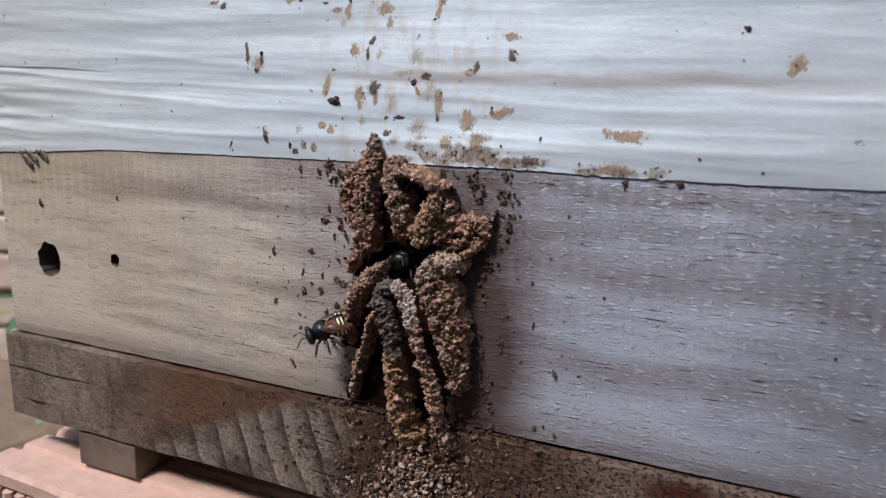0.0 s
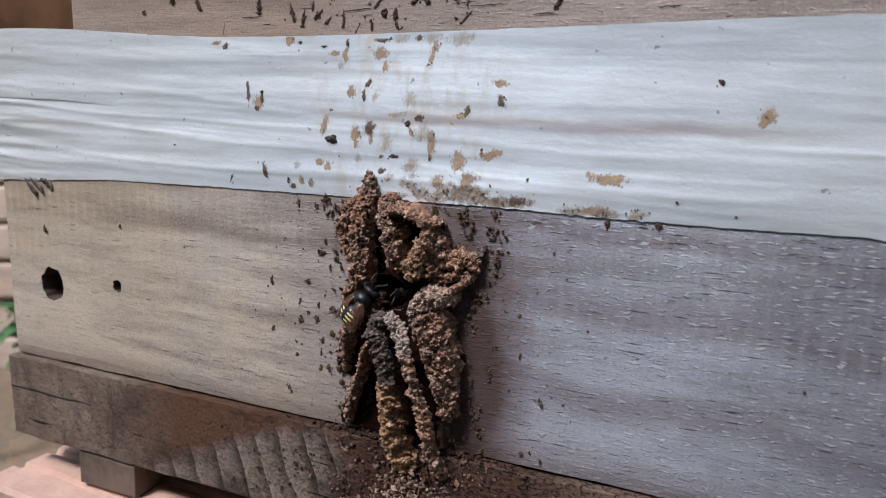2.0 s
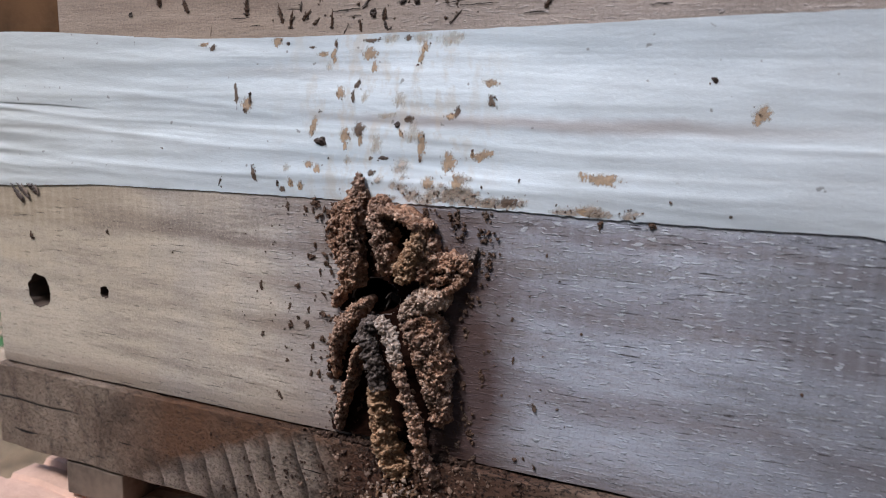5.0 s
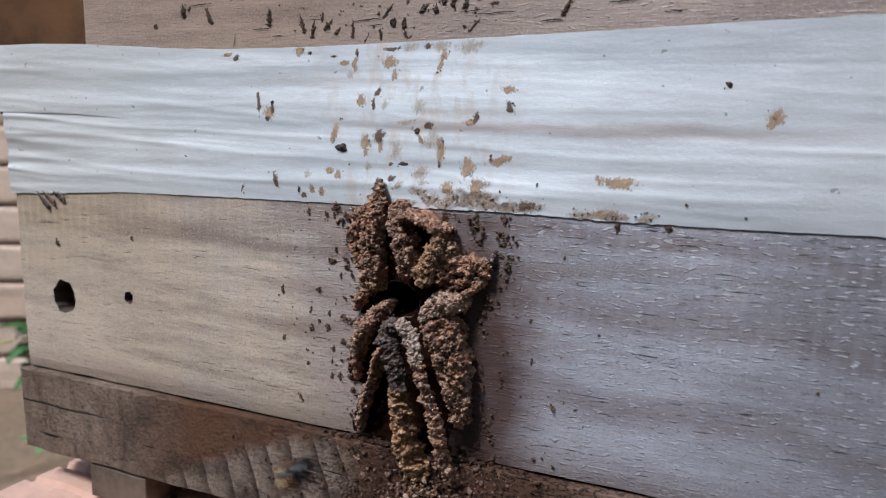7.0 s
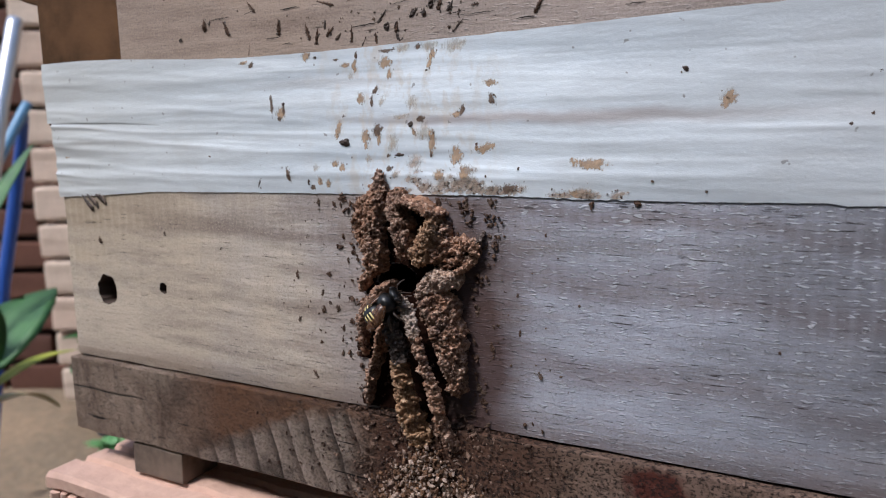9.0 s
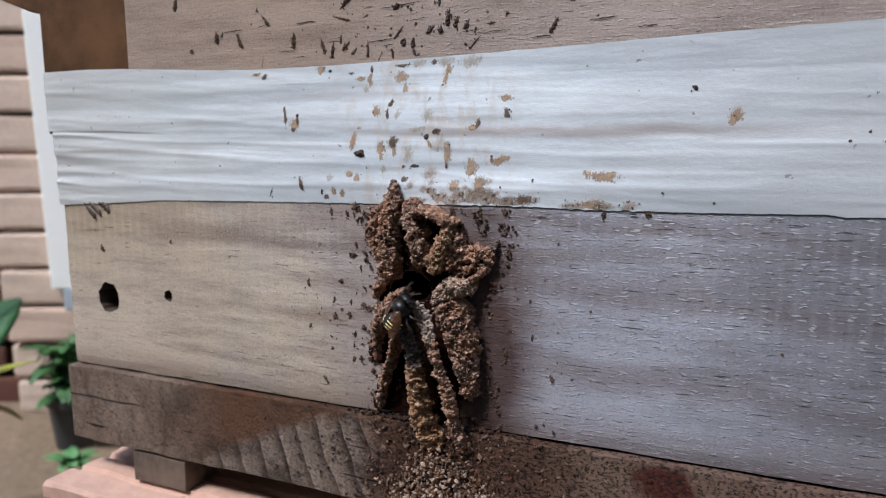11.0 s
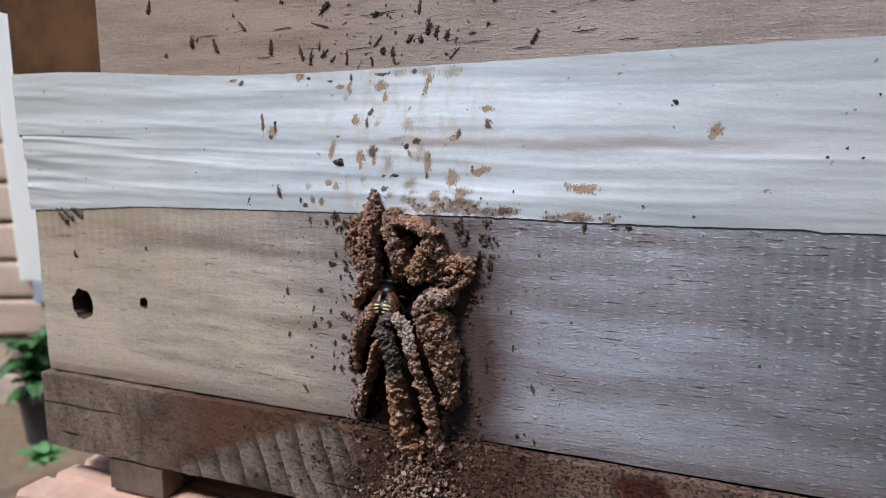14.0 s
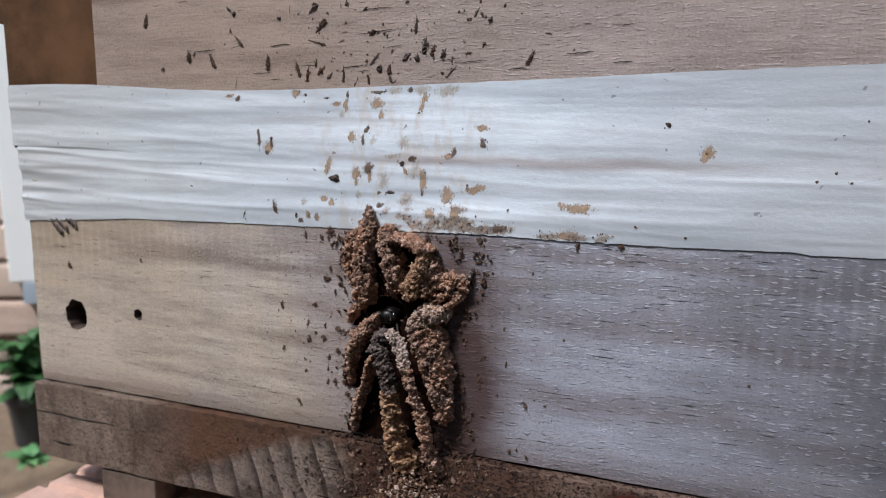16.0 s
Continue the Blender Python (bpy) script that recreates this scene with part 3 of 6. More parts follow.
def build_hive():
    low = thing("hive_box", at(0, 140, 0), "weathered unpainted plank hive box with a mud entrance", "beehive")
    front = part("front_plank", front_plank(), M_LOWER, low, "grey weathered front plank with a drilled hole")
    front.data.materials.append(M_BORE)
    # walls of the holes take the dark colour that paints their shade
    for face in front.data.polygons:
        c = (face.center + BASE[low] - at(0, 0, 0)) / MM
        if c.y > 1.5 and any(math.hypot((c.x - h[0]) / h[2], (c.z - h[1]) / h[3]) < 1.4 for h in HOLES):
            face.material_index = 1
    part("side_plank", plank((LEFT, 22.2, 0), (LEFT + 22, 260, 81)), M_SIDE, low)
    part("side_plank", plank((RIGHT - 22, 22.2, 0), (RIGHT, 260, 81)), M_SIDE, low)
    part("back_plank", plank((LEFT, 260.2, 0), (RIGHT, 282, 81)), M_SIDE, low)
    bm = tube([at(-121.2, 12.6, 23.4), at(-121.2, 7.6, 23.0)], [2.6 * MM, 3.0 * MM], 14)
    ball(at(-121.2, 7.7, 23.0), (3.0 * MM, 0.8 * MM, 3.0 * MM), bm)
    part("screw", bm, M_SCREW, low, "dull zinc screw sunk in the drilled hole")
    up = thing("upper_hive_box", at(0, 140, 81.6), "brown weathered upper plank hive box dotted with mud", "beehive")
    part("front_plank", plank((-105.6, 0, 81.6), (142.0, 22, 172), 0.5), M_UPPER, up, "brown weathered front plank with long drying checks")
    part("end_board", plank((-147.3, 1.6, 81.6), (-106.2, 270, 172), 0.7), M_END, up, "brown board end")
    cleat = plank((-176, 2.6, 123.6), (-147.6, 60, 172), 0.8)
    for v in cleat.verts:
        if v.co.z < at(0, 0, 130).z:
            v.co.z -= 0.0007 - 0.35 * (v.co.x - at(-150, 0, 0).x) * (-1 if v.co.x < at(-150, 0, 0).x else 0)
    part("cleat", cleat, M_END, up, "brown cleat on the side of the box")
    part("side_plank", plank((106.2, 22.3, 81.6), (142.0, 270, 172), 0.7), M_SIDE, up)
    part("back_plank", plank((-105.6, 250, 81.6), (105.6, 270, 172)), M_SIDE, up)
    part("lid", plank((-143, 1, 172.3), (142, 272, 190)), M_SIDE, up)
    solo("bottom_board", plank((LEFT - 1.2, -2.3, -28), (RIGHT + 1.2, 284, -0.8), 0.35, 0.7), M_BOARD, at(0, 140, -28),
         "dark stained thick board under the hive", "board")
    solo("spacer_block", plank((-113.3, -2.0, -39.6), (-89.6, 14, -28.9), 0.5, 0.5, 2.0), M_BLOCK, at(-101, 5, -39.6),
         "grey-brown wooden spacer block on the clay brick", "block", "spacer blocks")
    for x, y in ((90, -1), (-113, 240), (90, 240)):
        solo("spacer_block", plank((x, y, -39.6), (x + 23.7, y + 40, -28.4), 0.5, 0.2), M_BLOCK, at(x + 12, y + 20, -39.6),
             "grey-brown wooden spacer block on the clay brick", "block", "spacer blocks")
    return up


UPPER = build_hive()

TOP_X, TOP_Z = (-144, -123, -107, -76, -55, -24, 20, 46, 72, 96, 142), (102.6, 102.7, 102.3, 100.7, 100.0, 100.1, 101.2, 101.9, 102.8, 103.4, 104.4)
LOW_X, LOW_Z = (-144, -120, -95, -51, -14, 25, 47, 75, 93, 99, 104, 142), (56.9, 58.2, 60.0, 60.9, 61.4, 62.1, 61.8, 62.0, 62.4, 62.6, 62.1, 63.0)


def sheet(point, nu, nv, thick=0.1):
    """A thin closed sheet; point(u, v) gives millimetres."""
    verts, faces = [], []
    for side in (0.0, thick):
        for i in range(nu + 1):
            for j in range(nv + 1):
                x, y, z = point(i / nu, j / nv)
                verts.append(at(x, y + side, z))
    row, half = nv + 1, (nu + 1) * (nv + 1)
    for i in range(nu):
        for j in range(nv):
            q = (i * row + j, (i + 1) * row + j, (i + 1) * row + j + 1, i * row + j + 1)
            faces.append(q)
            faces.append(tuple(k + half for k in q[::-1]))
    ring = [i * row for i in range(nu)] + [nu * row + j for j in range(nv)] + [i * row + nv for i in range(nu, 0, -1)] + [j for j in range(nv, 0, -1)]
    for a, b in zip(ring, ring[1:] + ring[:1]):
        faces.append((b, a, a + half, b + half))
    bm = from_arrays(verts, faces)
    for e in bm.edges:
        if len(e.link_faces) == 2 and e.calc_face_angle() > 0.9:
            e.smooth = False
    return bm


def wrinkle(x, z):
    """Height of the long creases of the tape: deep towards its loose end, faint along the rest."""
    k = 0.46 + 0.14 * max(0.0, min(1.0, (-20 - x) / 60)) + 0.75 * max(0.0, min(1.0, (-98 - x) / 40)) ** 1.5
    k *= 1.0 - 0.5 * max(0.0, min(1.0, (z - 82) / 6))
    wave = noise.noise(Vector((x / 85, z / 6.5, 0.4)))
    crease = 1 - abs(noise.noise(Vector((x / 60, z / 4.2 + 0.012 * x, 4.2)))) * 3.2
    small = noise.noise(Vector((x / 20, z / 1.5, 7.7)))
    return -0.6 - k * (0.75 * wave + 0.30 * max(0.0, crease) + (0.05 + 0.2 * min(1.0, k - 0.3)) * small) - 0.16 * noise.noise(Vector((x / 11, z / 7, 9)))


def tape_y(x, z):
    """How far the main strip stands off the planks, in millimetres (minus: towards the viewer)."""
    lo, hi = float(np.interp(x, LOW_X, LOW_Z)), float(np.interp(x, TOP_X, TOP_Z))
    flat = min(1.0, 0.25 + 6 * max(0.0, (z - lo) / (hi - lo)))
    return -0.12 + min(0.0, wrinkle(x, z)) * flat


def build_tape():
    tape = thing("adhesive_tape", at(0, -0.6, 60), "silver-grey wrinkled adhesive tape sealing the joint of two boxes", "tape")

    def main(u, v):
        x = -141.6 + u * 283
        lo, hi = float(np.interp(x, LOW_X, LOW_Z)), float(np.interp(x, TOP_X, TOP_Z))
        lo += 0.25 * noise.noise(Vector((x / 3, 1, 0))) + (0.35 * noise.noise(Vector((x / 1.3, 2, 0))) if -40 < x < 60 else 0)
        hi += 0.2 * noise.noise(Vector((x / 5, 4, 0)))
        z = lo + v * (hi - lo)
        if u == 0:
            x += 0.5 * noise.noise(Vector((z / 3, 0, 8))) - 0.5
        return x, tape_y(x, z), z

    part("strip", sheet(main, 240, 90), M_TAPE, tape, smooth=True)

    def over(u, v):
        x = -144.2 + u * 67
        lo = float(np.interp(x, (-144, -110, -77), (82.6, 82.4, 80.7)))
        hi = float(np.interp(x, TOP_X, TOP_Z)) + 0.1
        z = lo + v * (hi - lo)
        return x + (0.4 * noise.noise(Vector((z / 3, 5, 8))) if u == 0 else 0), -0.38 + 0.38 * u ** 3 + min(0.2, wrinkle(x, z)), z

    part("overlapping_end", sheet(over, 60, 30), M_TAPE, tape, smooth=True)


build_tape()


# ---- the nest entrance ----
# the ridges of the nest, from the tape down to the board
RIDGES = []


def mud_wall(material, free, *line):
    """Notes a ridge of the nest: its crest (x, height over the plank, z) with the spread of its two flanks, step by step."""
    RIDGES.append(([p[:3] for p in line], [p[3] for p in line], [p[4] for p in line], material, free))


# tall left ridge up on the tape
mud_wall(M_SOIL, False, (-8.0, 1.5, 68.1, 1.1, 1.1), (-7.0, 4, 64.6, 2.1, 1.9), (-7.4, 6, 60.8, 3.2, 2.7), (-8.0, 7, 55.6, 3.2, 2.6), (-8.1, 7, 50.1, 3.0, 2.7), (-8.4, 6.5, 45.2, 3.0, 3.7), (-9.6, 5, 40.8, 3.2, 4.5))
# its low western flank
mud_wall(M_SOIL, False, (-10.7, 2.5, 61.9, 1.6, 1.3), (-13.1, 3.5, 57.9, 1.9, 1.8), (-14.0, 3.5, 53.4, 1.8, 1.9), (-13.2, 3.5, 49.1, 1.5, 1.9), (-12.5, 3, 45.3, 1.1, 1.6))
# its worn foot beside the hole
mud_wall(M_SOIL, False, (-9.0, 5.5, 41.3, 1.4, 1.4), (-11.8, 5, 38.0, 1.6, 1.5), (-14.2, 3.5, 34.7, 1.5, 1.3))
# second ridge
mud_wall(M_SOIL, False, (-0.7, 3, 63.6, 2.1, 2.0), (-1.1, 6, 60.9, 2.2, 3.0), (-0.7, 7.5, 57.1, 2.4, 3.3), (1.0, 8.5, 53.4, 2.2, 3.3), (1.8, 8.5, 49.2, 2.2, 3.5), (1.3, 7.5, 45.2, 2.2, 3.2))
# thin arch over the pocket
mud_wall(M_SOIL, False, (-0.2, 8, 59.7, 1.1, 1.1), (3.3, 9, 60.5, 1.1, 1.1), (6.4, 9, 59.7, 1.1, 1.3), (9.3, 8.5, 58.0, 1.3, 1.3), (11.0, 8, 56.8, 1.3, 1.3))
# spike at the end of the arch
mud_wall(M_SOIL, False, (8.7, 8, 57.6, 1.3, 1.3), (11.2, 7, 57.6, 1.1, 1.1), (12.8, 5.5, 57.2, 0.8, 0.8))
# ochre ridge under the arch
mud_wall(M_SOIL_OCHRE, False, (11.0, 8, 57.1, 1.4, 1.4), (10.1, 9, 53.9, 2.2, 2.1), (9.2, 9.5, 50.6, 2.7, 2.4), (7.6, 9.5, 47.3, 3.0, 2.7), (5.8, 8.5, 44.0, 2.2, 2.4))
# its broad dark flank
mud_wall(M_SOIL, False, (11.4, 4.5, 55.4, 1.3, 1.5), (12.0, 5.5, 51.9, 2.1, 2.9), (11.5, 6.5, 48.1, 2.6, 3.2), (10.0, 6.5, 44.6, 2.4, 2.4))
# spur to the grey side
mud_wall(M_SOIL, False, (10.6, 4, 46.9, 2.3, 1.9), (14.5, 4.5, 48.6, 2.4, 2.3), (18.1, 4.5, 49.8, 2.4, 1.9), (20.8, 4, 49.0, 2.1, 1.9), (21.6, 3, 46.5, 1.5, 1.6))
# thin claw at the tip of the spur
mud_wall(M_SOIL_DARK, False, (20.4, 3.5, 49.5, 0.8, 0.8), (22.0, 2.5, 50.7, 0.7, 0.7), (23.0, 1.5, 52.7, 0.5, 0.5))
# saddle under the spur
mud_wall(M_SOIL, False, (11.0, 5, 44.0, 1.5, 1.5), (14.7, 4.5, 44.6, 1.6, 1.6), (18.2, 3.5, 45.6, 1.5, 1.5), (20.1, 2.5, 46.2, 1.1, 1.1))
# spout
mud_wall(M_SOIL, False, (20.7, 2.5, 46.0, 1.0, 1.0), (18.8, 4, 44.1, 1.0, 1.0), (16.3, 6, 42.3, 1.3, 1.1))
# bright shoulder below the hole
mud_wall(M_SOIL_PALE_BROWN, False, (17.2, 5, 40.0, 2.3, 2.3), (14.7, 7.5, 40.2, 3.2, 2.7), (11.7, 9.5, 39.9, 3.8, 2.8), (8.9, 10.5, 37.7, 2.2, 2.0), (7.6, 10.5, 35.4, 1.6, 2.2))
# broad ridge
mud_wall(M_SOIL, False, (8.9, 10.5, 36.8, 2.2, 4.1), (10.6, 10, 32.8, 2.8, 5.7), (12.4, 9.5, 28.5, 3.1, 6.3), (13.3, 8.5, 24.0, 3.6, 5.7), (14.8, 7.5, 19.1, 3.5, 4.1), (15.9, 6.5, 14.6, 2.6, 2.6), (15.8, 5, 9.0, 1.6, 1.6))
# white-headed strand
mud_wall(M_SOIL_PALE, True, (2.7, 11.5, 36.0, 1.4, 1.6), (5.0, 12.5, 33.8, 1.7, 1.5), (7.1, 13, 30.1, 1.7, 1.7), (7.9, 12.6, 26.1, 1.4, 1.4))
# strand below the white head
mud_wall(M_SOIL, True, (7.5, 12.6, 27.0, 1.2, 1.2), (9.2, 12, 22.0, 1.2, 1.2), (10.1, 11, 17.4, 1.4, 1.2), (11.6, 10, 12.8, 1.4, 1.3), (12.2, 9, 8.0, 1.6, 1.4), (12.6, 7.5, 2.6, 1.8, 1.4), (13.3, 6, -1.8, 2.1, 1.8), (15.2, 4, -6.7, 2.3, 2.3))
# dark arched strand
mud_wall(M_SOIL_DARK, True, (3.5, 11, 35.0, 1.2, 1.2), (0.9, 12, 34.1, 1.7, 1.7), (-0.5, 12.5, 31.2, 1.9, 2.0), (1.4, 13, 27.4, 1.9, 1.9), (2.6, 12.5, 23.2, 2.0, 2.0), (2.7, 12, 18.6, 2.2, 2.0))
# foot of the dark strand
mud_wall(M_SOIL_OCHRE, True, (2.7, 12, 19.5, 1.9, 1.9), (2.3, 11, 14.6, 2.0, 2.2), (2.2, 9.5, 9.2, 2.4, 2.5), (2.2, 8, 3.6, 2.7, 2.9), (3.5, 6.5, -1.8, 3.2, 3.2), (5.7, 4.5, -7.0, 3.6, 3.6))
# thin leaning strand
mud_wall(M_SOIL, False, (-2.4, 9.5, 28.9, 1.1, 1.1), (-5.2, 9, 24.2, 1.1, 1.1), (-7.1, 7.5, 18.9, 1.1, 1.1), (-9.2, 6.5, 13.9, 1.4, 1.1), (-11.2, 5, 8.2, 1.5, 1.0), (-12.6, 3.5, 2.4, 1.1, 1.0))
# lump beside the hole
mud_wall(M_SOIL, False, (-3.8, 6, 38.1, 1.3, 1.3), (-5.5, 8.5, 35.9, 2.1, 2.1), (-8.3, 9, 32.5, 2.2, 1.9), (-10.8, 8, 28.1, 1.9, 1.9), (-13.0, 5, 22.6, 1.6, 1.6))
# lower end of that lump
mud_wall(M_SOIL, False, (-12.3, 4.5, 23.9, 1.3, 1.3), (-13.2, 4, 20.3, 1.3, 1.1), (-13.3, 3, 16.2, 1.0, 1.0))


def along(points, first, second, step):
    """Even steps on a smooth line through the points, with the two spreads at each."""
    pts = [Vector(p) for p in points]
    out = []
    for i in range(len(pts) - 1):
        a, b = pts[i], pts[i + 1]
        p0 = pts[i - 1] if i else a * 2 - b
        p3 = pts[i + 2] if i + 2 < len(pts) else b * 2 - a
        n = max(2, int((b - a).length / step))
        for k in range(n):
            t = k / n
            c = 0.5 * ((2 * a) + (b - p0) * t + (2 * p0 - 5 * a + 4 * b - p3) * t * t + (3 * a - p0 - 3 * b + p3) * t ** 3)
            out.append((c, first[i] + (first[i + 1] - first[i]) * t, second[i] + (second[i + 1] - second[i]) * t))
    return out + [(pts[-1], first[-1], second[-1])]


def pebbles(p, size):
    """Rounded pellets packed side by side with sharp seams: how far a point stands out, and the tone of its pellet."""
    far, spots = noise.voronoi(p / size)
    seam = min(1.0, (far[1] - far[0]) * 1.9)
    own = noise.noise(spots[0] * 3.7 + Vector((11.3, 5.1, 2.7)))
    return seam ** 0.7 + 0.8 * own, own


def ridge(points, first, second, rng, strand=False):
    """A rough mud wall standing out from the plank, steep or sloping on either flank, made of packed pellets."""
    line = along(points, first, second, 0.19)
    reach = max(wa + wb for _, wa, wb in line) + (4.0 if strand else max(p[1] for p in points) * 1.5)
    sides, verts, faces, tones = int(min(112, max(44, reach / 0.19))), [], [], []
    for i, (c, wa, wb) in enumerate(line):
        nxt, prv = line[min(i + 1, len(line) - 1)][0], line[max(i - 1, 0)][0]
        d = Vector((nxt.x - prv.x, 0, nxt.z - prv.z)).normalized()
        across = Vector((d.z, 0, -d.x))
        end = min(1.0, 0.45 + 0.08 * min(i, len(line) - 1 - i))
        swell = (1.18 if strand else 0.9) + 0.28 * noise.noise(Vector((c.x / 3.0, c.z / 3.0, 2.0)))
        for k in range(sides):
            a = math.tau * k / sides - 0.5 * math.pi if strand else math.pi * (1.16 * k / (sides - 1) - 0.08)
            co, si = math.cos(a), math.sin(a)
            w = (wa if co > 0 else wb) * end * swell
            long = max(0.0, (w - 3) / 6)
            rise = max(0.0, si) ** (0.42 + 0.25 * long) * c.y * (0.55 + 0.45 * end)
            if strand:
                # a round strand that stands clear of the plank, open behind
                rise = max(0.2, c.y - (1.0 - math.sin(a)) * 0.9 * w)
            e = Vector((c.x, -rise, c.z)) + across * (co * w) + Vector((0, 1.0 if si < 0 and not strand else 0, 0))
            bent = e + Vector((noise.noise(e / 1.1), noise.noise(e / 1.1 + Vector((9, 0, 0))), noise.noise(e / 1.1 + Vector((0, 9, 0))))) * 0.55
            big, own = pebbles(bent, 2.0)
            small, tint = pebbles(bent + Vector((31, 7, 0)), 0.85)
            lump = 1.1 * noise.noise(e / 2.6) + 0.9 * noise.noise(e / 1.15 + Vector((0, 40, 0))) + 0.6 * (big - 0.8) + 0.5 * (small - 0.75) + 0.6 * noise.noise(e / 0.45)
            e += (across * co * 0.85 + Vector((0, -max(0.15, si), 0))) * lump * min(1.0, 0.35 + w / 3.0)
            verts.append(at(e.x, min(e.y, 1.2), e.z))
            tones.append(0.5 + 0.55 * own + 0.8 * tint)
    for i in range(len(line) - 1):
        for k in range(sides if strand else sides - 1):
            m = (k + 1) % sides
            faces.append((i * sides + k, i * sides + m, (i + 1) * sides + m, (i + 1) * sides + k))
    faces.append(tuple(range(sides)))
    faces.append(tuple((len(line) - 1) * sides + k for k in range(sides))[::-1])
    spots, total = [], len(line) * sides
    for n in range(int(total * 0.07)):
        i = rng.randrange(total)
        if not strand and not sides * 0.08 < i % sides < sides * 0.92:
            continue
        spots.append((verts[i] + Vector([rng.uniform(-0.2, 0.2) * MM for _ in range(3)]), rng.choice((0.16, 0.2, 0.25, 0.31, 0.4, 0.5)) * MM))
    grains(spots, verts, faces, rng)
    for _ in spots:
        tones += [rng.uniform(0.2, 1.0)] * 12
    data = bpy.data.meshes.new("ridge")
    data.from_pydata(verts, [], faces)
    bm = bmesh.new()
    bm.from_mesh(data)
    bpy.data.meshes.remove(data)
    layer = bm.verts.layers.float.new("tone")
    for v, f in zip(bm.verts, tones):
        v[layer] = f
    bmesh.ops.recalc_face_normals(bm, faces=bm.faces)
    return bm


def nest_distance(x, z):
    best = 99.0
    for pts, _, _, _, _ in RIDGES:
        for a, b in zip(pts, pts[1:]):
            ax, az, bx, bz = a[0], a[2], b[0], b[2]
            t = max(0, min(1, ((x - ax) * (bx - ax) + (z - az) * (bz - az)) / ((bx - ax) ** 2 + (bz - az) ** 2)))
            best = min(best, math.hypot(x - ax - t * (bx - ax), z - az - t * (bz - az)))
    return best


def nest_span(z):
    """How far the ridges reach to either side at a height."""
    xs = []
    for pts, _, _, _, _ in RIDGES:
        for a, b in zip(pts, pts[1:]):
            if min(a[2], b[2]) - 1 <= z <= max(a[2], b[2]) + 1 and abs(a[2] - b[2]) > 0.01:
                t = max(0, min(1, (z - a[2]) / (b[2] - a[2])))
                xs.append(a[0] + t * (b[0] - a[0]))
    return (min(xs), max(xs)) if xs else (0, 0)


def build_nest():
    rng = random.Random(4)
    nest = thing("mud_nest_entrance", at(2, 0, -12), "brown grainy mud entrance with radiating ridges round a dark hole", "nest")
    # added dark sheet: paints the shade in the gaps between the ridges
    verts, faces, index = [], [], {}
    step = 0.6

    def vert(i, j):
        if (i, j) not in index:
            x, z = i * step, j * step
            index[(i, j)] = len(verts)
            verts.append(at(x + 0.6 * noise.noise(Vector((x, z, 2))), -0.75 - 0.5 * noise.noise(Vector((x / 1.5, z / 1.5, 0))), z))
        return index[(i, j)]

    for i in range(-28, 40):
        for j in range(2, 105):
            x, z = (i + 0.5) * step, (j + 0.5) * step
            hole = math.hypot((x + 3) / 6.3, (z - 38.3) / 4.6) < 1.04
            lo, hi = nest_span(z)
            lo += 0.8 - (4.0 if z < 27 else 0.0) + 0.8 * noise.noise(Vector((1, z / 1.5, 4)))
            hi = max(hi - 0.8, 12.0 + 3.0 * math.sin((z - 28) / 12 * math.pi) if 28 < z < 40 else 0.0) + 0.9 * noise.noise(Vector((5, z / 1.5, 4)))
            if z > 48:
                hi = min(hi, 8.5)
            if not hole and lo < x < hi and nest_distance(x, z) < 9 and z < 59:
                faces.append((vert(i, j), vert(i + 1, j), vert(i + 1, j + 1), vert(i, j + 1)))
    part("crust", from_arrays(verts, faces), M_BASE, nest, "near-black sheet painting the shade between the ridges", smooth=True)
    # an added lining in the same near-black paints the shade inside the hole
    verts, faces, around, steps = [], [], 40, 10
    cx, cz, rx, rz = HOLES[0][:4]
    for k in range(around):
        a = math.tau * k / around
        for j in range(steps + 1):
            y = 0.4 + 20.4 * j / steps
            f = 0.93 + 0.07 * noise.noise(Vector((math.cos(a) * 3, math.sin(a) * 3, y / 3)))
            verts.append(at(cx + rx * f * math.cos(a), y, cz + rz * f * math.sin(a)))
        for j in range(steps + 1):
            y = 20.8 - 20.4 * j / steps
            verts.append(at(cx + rx * 1.12 * math.cos(a), y, cz + rz * 1.12 * math.sin(a)))
    row = 2 * (steps + 1)
    for k in range(around):
        m = (k + 1) % around
        for j in range(row):
            i = (j + 1) % row
            faces.append((k * row + j, k * row + i, m * row + i, m * row + j))
    bm = from_arrays(verts, faces)
    bmesh.ops.recalc_face_normals(bm, faces=bm.faces)
    part("hole_lining", bm, M_BASE, nest, "near-black lining painting the shade in the hole", smooth=True)
    for pts, first, second, material, free in RIDGES:
        part("mud_ridge", ridge(pts, first, second, rng, free), material, nest, smooth=True)
    # crumbly fringe round the foot of the ridges
    verts, faces, spots = [], [], []
    while len(spots) < 380:
        x, z = rng.uniform(-24, 30), rng.uniform(0.5, 61)
        d = nest_distance(x, z)
        if 3.0 < d < 12 and rng.random() < math.exp(-(d - 3.0) / 1.4) and math.hypot((x + 3) / 8, (z - 38.3) / 5.6) > 1.05:
            spots.append((at(x, -rng.uniform(0.1, 0.7), z), rng.choice((0.2, 0.3, 0.45, 0.6)) * MM))
    grains(spots, verts, faces, rng)
    tagged(part("grain_fringe", from_arrays(verts, faces), M_CRUMB, nest), kind="stuff")


build_nest()


